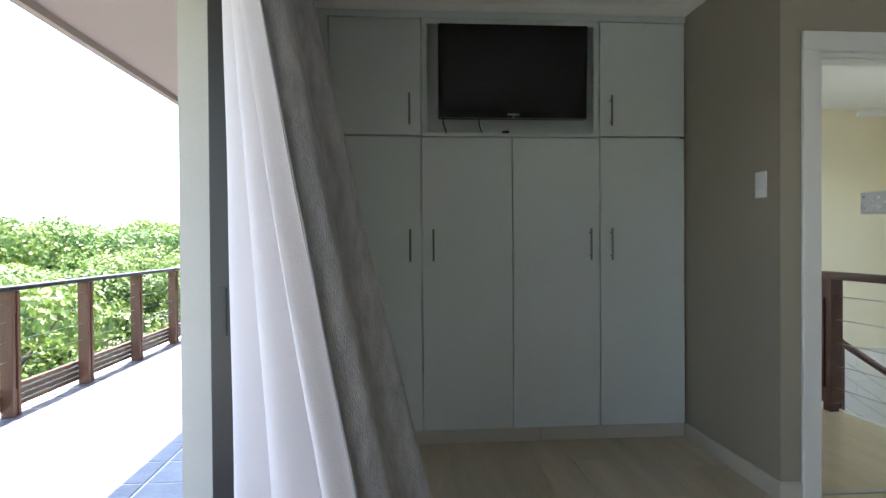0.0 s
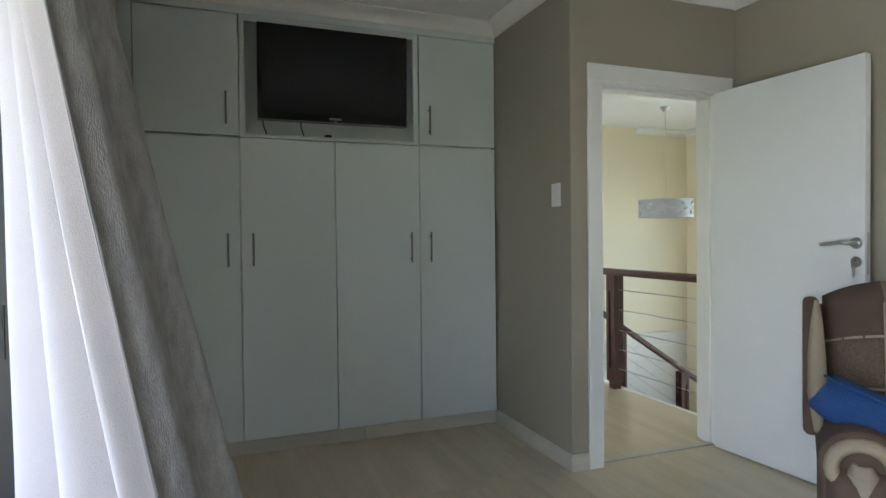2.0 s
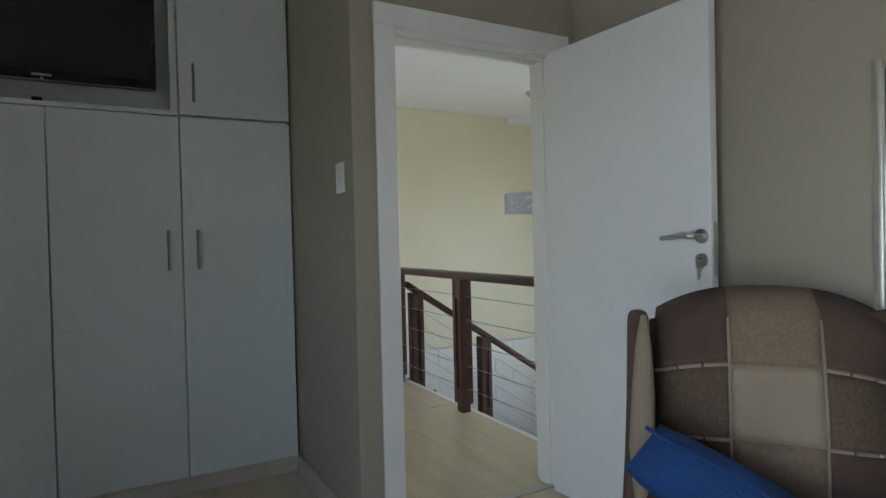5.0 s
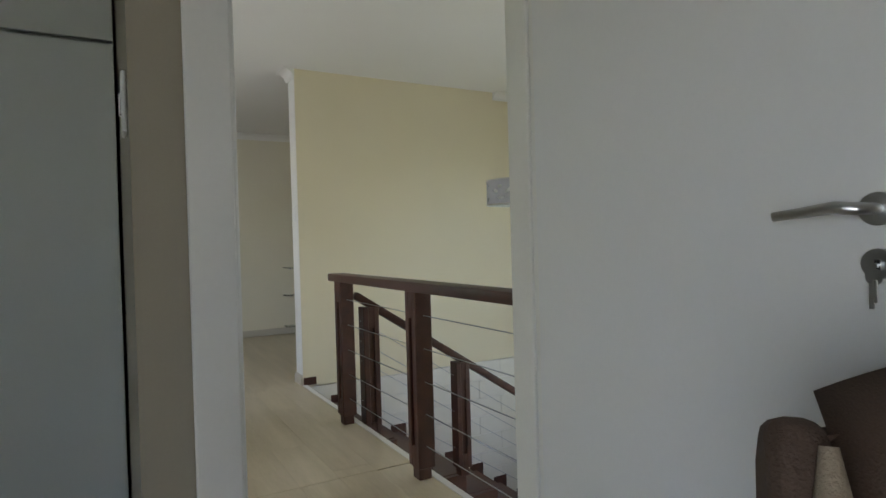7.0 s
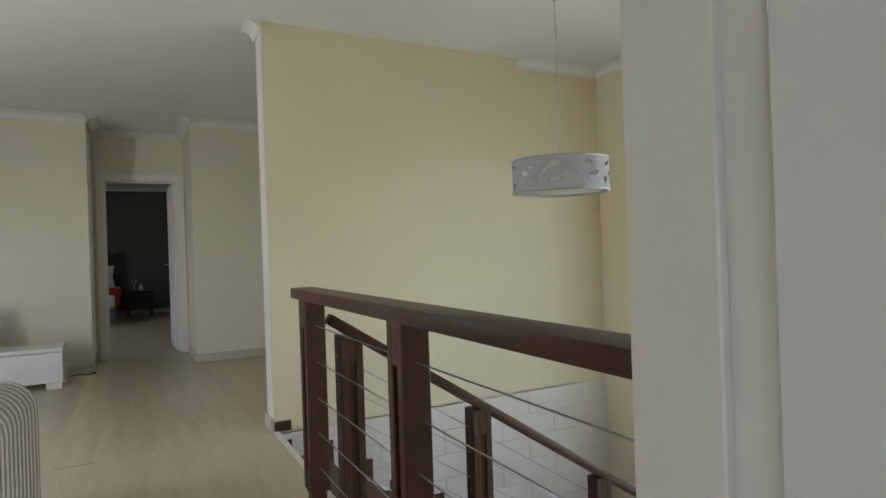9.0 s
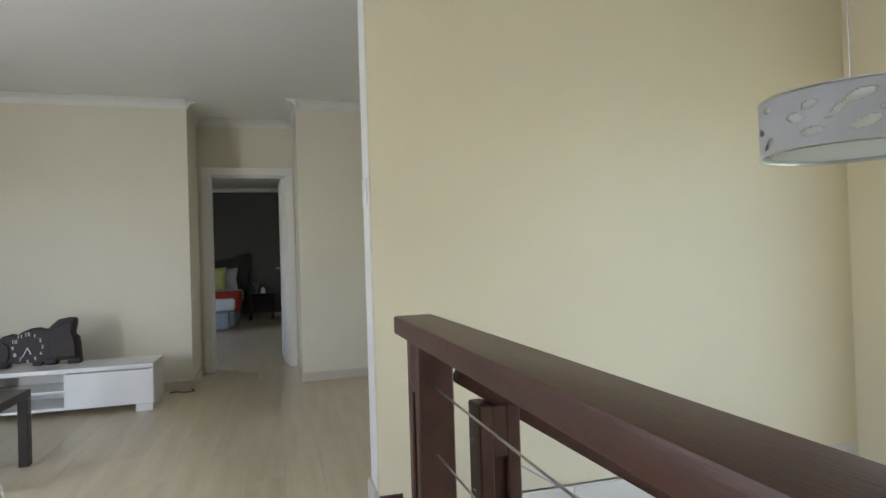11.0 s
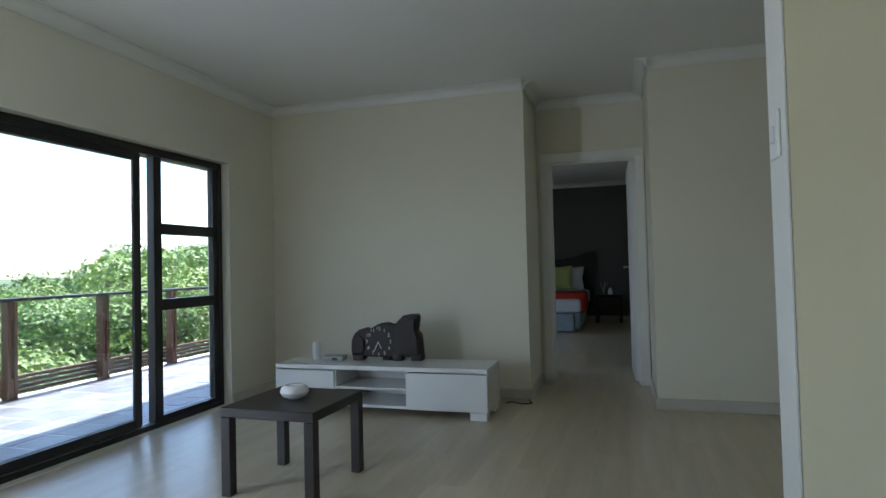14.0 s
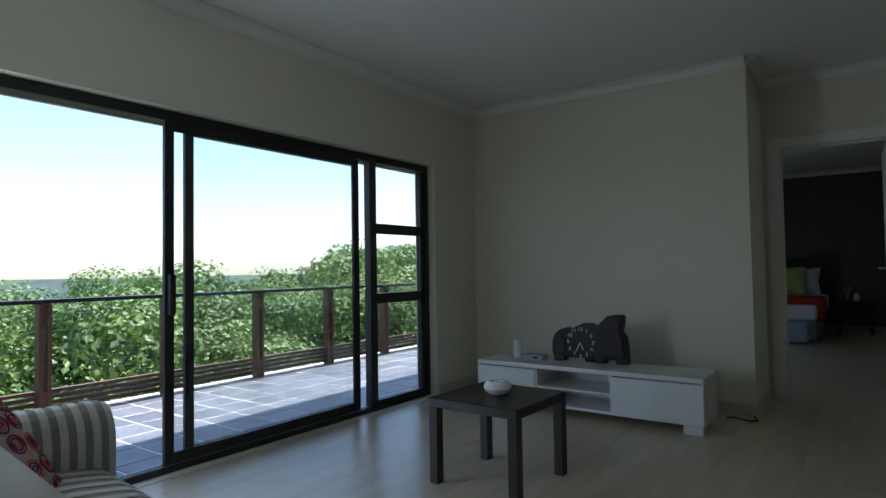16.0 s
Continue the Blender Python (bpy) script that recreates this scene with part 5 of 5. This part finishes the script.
def tree_mesh(seed, height, radius, leaves, leaf, material, trunk_lean=0.1, gap=0.35):
    """A trunk with limbs, and a crown of single leaves gathered in clumps round the limbs' ends."""
    rng = np.random.default_rng(seed)
    bm = bmesh.new()
    fork = height * 0.42
    tip = np.array([trunk_lean * height * 0.4, 0.1 * height * rng.uniform(-1, 1), fork])
    tube(bm, [(0, 0, -0.5), tuple(tip * 0.35 + np.array([0.1, 0, 0])), tuple(tip * 0.7 + rng.normal(0, 0.08, 3)), tuple(tip)], [radius * 0.12, radius * 0.10, radius * 0.085, radius * 0.07], 9)
    clumps = []
    limbs = 11
    for k in range(limbs):
        a = 2 * math.pi * k / limbs + rng.uniform(-0.35, 0.35)
        out = radius * rng.uniform(0.40, 0.86)
        end = tip + np.array([math.cos(a) * out, math.sin(a) * out, (height - fork) * rng.uniform(0.25, 0.86)])
        mid = tip + (end - tip) * 0.5 + np.array([0, 0, 0.12 * height * rng.uniform(-0.6, 1.0)]) + rng.normal(0, 0.12 * radius, 3)
        q = tip + (mid - tip) * 0.5 + rng.normal(0, 0.05 * radius, 3)
        tube(bm, [tuple(tip), tuple(q), tuple(mid), tuple((mid + end) / 2 + rng.normal(0, 0.06 * radius, 3)), tuple(end)],
             [radius * 0.05, radius * 0.042, radius * 0.030, radius * 0.018, radius * 0.008], 7)
        for j in range(3):
            f = rng.uniform(0.45, 1.1)
            c = mid + (end - mid) * f + rng.normal(0, 0.16 * radius, 3)
            clumps.append((c, radius * rng.uniform(0.15, 0.34)))
            tube(bm, [tuple(mid + (end - mid) * f * 0.7), tuple((mid + (end - mid) * f * 0.7 + c) / 2 + rng.normal(0, 0.04 * radius, 3)), tuple(c)],
                 [radius * 0.014, radius * 0.010, radius * 0.004], 5)
    for j in range(14):
        a, rr = rng.uniform(0, 2 * math.pi), radius * 0.6 * math.sqrt(rng.uniform())
        clumps.append((tip + np.array([math.cos(a) * rr, math.sin(a) * rr, (height - fork) * rng.uniform(0.70, 0.98)]), radius * rng.uniform(0.15, 0.30)))
    per = leaves // len(clumps)
    verts, faces = [], []
    for c, s in clumps:
        d = rng.normal(0, 1, (per, 3))
        d /= np.linalg.norm(d, axis=1)[:, None]
        pos = c + d * (s * rng.uniform(0.55, 1.15, per) ** 0.5)[:, None] * np.array([1.15, 1.15, 0.75])
        nrm = d * 1.3 + rng.normal(0, 0.35, (per, 3)) + np.array([0, 0, 0.35])
        nrm /= np.linalg.norm(nrm, axis=1)[:, None]
        t1 = np.cross(nrm, rng.normal(0, 1, (per, 3)))
        t1 /= np.linalg.norm(t1, axis=1)[:, None]
        t2 = np.cross(nrm, t1)
        size = leaf * rng.uniform(0.6, 1.3, per)[:, None]
        base = len(verts)
        quad = np.stack([pos - t1 * size, pos + t2 * size * 0.66, pos + t1 * size + nrm * size * -0.25, pos - t2 * size * 0.66], axis=1)
        verts.extend(quad.reshape(-1, 3).tolist())
        faces.extend([(base + 4 * i, base + 4 * i + 1, base + 4 * i + 2, base + 4 * i + 3) for i in range(per)])
    me = bpy.data.meshes.new("crown")
    me.from_pydata(verts, [], faces)
    me.materials.append(material)
    return bm, me


def tree(label, m, *args):
    t = thing("tree", label, "tree", m, group="trees below the balcony")
    wood, crown = tree_mesh(*args)
    part("trunk", wood, BARK, t, smooth=True)
    c = new("crown", crown)
    c.parent = t
    return t


kinds = [tree("broad green tree with twisting pale limbs", pose(-7.2, 9.6, -5.2), 1, 5.4, 2.7, 27000, 0.046, LEAF, 0.2),
         tree("deep green bushy tree", pose(-6.6, 13.6, -5.2), 2, 5.6, 2.5, 27000, 0.045, LEAF_D, -0.1),
         tree("grey green feathery shrub tree", pose(-5.6, 11.4, -4.7), 3, 4.2, 1.9, 20000, 0.034, LEAF_G, 0.05),
         tree("tall full green tree", pose(-12.5, 12.0, -6.0), 4, 6.9, 3.4, 24000, 0.058, LEAF, 0.0),
         tree("rounded green tree in the valley", pose(-19.0, 33.0, -6.2), 5, 6.6, 3.4, 8000, 0.10, LEAF, 0.1),
         tree("rounded deep green tree in the valley", pose(-26.0, 46.0, -5.6), 6, 6.8, 3.6, 8000, 0.10, LEAF_D, 0.0)]
random.seed(21)
spots = []
for x, y0, y1, step, top in ((-6.3, -2.0, 34.0, 3.1, -0.35), (-10.2, -3.0, 44.0, 3.8, 0.25), (-15.5, -2.0, 58.0, 4.8, 0.45), (-23.0, 0.0, 76.0, 6.4, 0.8)):
    y = y0
    while y < y1:
        spots.append((x + random.uniform(-1.1, 1.1), y + random.uniform(-0.9, 0.9), top + random.uniform(-1.4, 0.8) + max(0, (y - 9.0)) * 0.035))
        y += step * random.uniform(0.8, 1.2)
for x in (-2.5, 1.0, 4.5, 8.0):
    spots.append((x, 21.0 + random.uniform(-2, 3), 2.2))
for x, y in ((13.0, 3.0), (15.0, 6.5), (12.5, 9.5), (17.0, 11.0), (16.5, 0.0), (20.0, 5.0), (21.0, 14.0)):
    spots.append((x, y, random.uniform(-0.4, 0.7)))
tops = (5.4, 5.6, 4.2, 6.9, 6.6, 6.8)
for i, (x, y, top) in enumerate(spots):
    k = random.choice((0, 0, 1, 1, 2, 3)) if -12 < x < -4 and y < 26 else random.choice((4, 5))
    copy_thing(kinds[k], pose(x, y, top - tops[k] * 0.97, 0, 0, random.uniform(0, 360)))

# far wooded ridges, the haze over them painted as a grey-green colour
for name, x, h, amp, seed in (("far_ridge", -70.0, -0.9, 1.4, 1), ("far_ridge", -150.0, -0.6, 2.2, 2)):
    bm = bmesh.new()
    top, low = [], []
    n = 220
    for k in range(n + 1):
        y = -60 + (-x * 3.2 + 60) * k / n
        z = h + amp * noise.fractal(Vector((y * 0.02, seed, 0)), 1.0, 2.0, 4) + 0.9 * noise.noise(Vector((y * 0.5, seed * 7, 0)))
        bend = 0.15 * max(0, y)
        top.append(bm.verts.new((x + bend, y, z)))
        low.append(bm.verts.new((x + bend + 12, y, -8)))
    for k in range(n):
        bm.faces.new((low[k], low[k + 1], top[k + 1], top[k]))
    structure(part(name, bm, HAZE, None, smooth=True), "wooded ridge in the distance, haze painted into its colour", "backdrop")
palm = thing("palm_tree", "thin palm standing above the far woods", "tree", pose(-52.0, 58.0, -6.0))
bm = bmesh.new()
tube(bm, [(0, 0, 0), (0.1, 0, 4.5), (0.0, 0, 9.2)], [0.28, 0.20, 0.15], 8)
part("trunk", bm, BARK, palm, smooth=True)
bm = bmesh.new()
for k in range(16):
    a = 2 * math.pi * k / 16
    up = 0.9 if k % 2 else 0.2
    pts = [Vector((math.cos(a) * r, math.sin(a) * r, 9.2 + up * r - 0.42 * r * r)) for r in (0.0, 0.6, 1.2, 1.8)]
    side = Vector((-math.sin(a), math.cos(a), 0)) * 0.22
    vs = [(bm.verts.new(p - side * w), bm.verts.new(p + side * w)) for p, w in zip(pts, (0.3, 1, 0.8, 0.1))]
    for q, w in zip(vs, vs[1:]):
        bm.faces.new((q[0], q[1], w[1], w[0]))
part("fronds", bm, LEAF_D, palm)

# ---- tiles and planks ----
def share(name, x0, x1, y0, y1, z0, z1, bevel, material):
    bm = bmesh.new()
    cube(bm, x0, x1, y0, y1, z0, z1)
    es = [e for e in bm.edges if all(v.co.z > (z0 + z1) / 2 for v in e.verts)] if bevel else []
    if es:
        bmesh.ops.bevel(bm, geom=es, offset=bevel, segments=1, affect="EDGES")
    finish(bm)
    me = bpy.data.meshes.new(name)
    bm.to_mesh(me)
    bm.free()
    me.materials.append(material)
    return me


slate_floor = structure(new("balcony_paving"), "grey slate balcony tiles with pale joints", "paving")
tile = share("tile", -0.1455, 0.1455, -0.1455, 0.1455, -0.012, 0, 0.003, SLATE)
random.seed(5)
for i in range(7):
    for j in range(47):
        y = -1.06 + 0.305 * j
        if y > 13.1:
            continue
        ob = new("tile", tile)
        ob.parent = slate_floor
        ob.matrix_basis = pose(-0.536 - 0.305 * i, y, -0.0345 + random.uniform(-0.002, 0.001), random.uniform(-0.25, 0.25), random.uniform(-0.25, 0.25), 90 * random.randrange(4))

PW, PL = 0.192, 1.285
plank = {}


def planks(x0, x1, y0, y1):
    n = int(round((x1 - x0) / PW))
    w = (x1 - x0) / n
    for i in range(n):
        y = y0 - PL * ((i * 0.37) % 1.0)
        while y < y1 - 0.01:
            a, b = max(y, y0), min(y + PL, y1)
            y += PL
            if b - a < 0.03:
                continue
            key = (round(w, 4), round(b - a, 3))
            if key not in plank:
                plank[key] = share("plank", -w / 2 + 0.0002, w / 2 - 0.0002, -(b - a) / 2 + 0.0004, (b - a) / 2 - 0.0004, -0.011, 0, 0.0004, OAK)
            ob = new("plank", plank[key])
            ob.parent = floor
            ob.matrix_basis = pose(x0 + (i + 0.5) * w, (a + b) / 2, 0)


planks(-0.19, 3.15, -3.0, 2.235)
planks(-0.16, 2.03, 2.235, 3.14)
planks(2.158, 3.335, 2.24, 3.728)
planks(-0.19, 3.335, 3.73, 5.74)
planks(-0.19, 3.345, 5.74, 9.68)
structure(box("floor_landing_east", 3.345, 5.6, YC + 0.17, YP, -0.011, 0.0, OAK, None, 0.0), "light oak laminate floor", "floor")
structure(box("floor_far_bedroom", XW, 5.0, 9.68, 15.6, -0.011, 0.0, OAK, None, 0.0), "light oak laminate floor", "floor")
wt = share("wall_tile", -0.248, 0.248, -0.008, 0.0, -0.172, -0.003, 0.0, TILEW)
for j in range(12):
    for i in range(6):
        x = 3.55 + 0.5 * i + (0.25 if j % 2 else 0.0)
        if x + 0.25 > XS + 0.01:
            continue
        ob = new("wall_tile", wt)
        ob.parent = tiled_wall
        ob.matrix_basis = pose(x, YC - 0.0015, -0.02 - 0.175 * j)
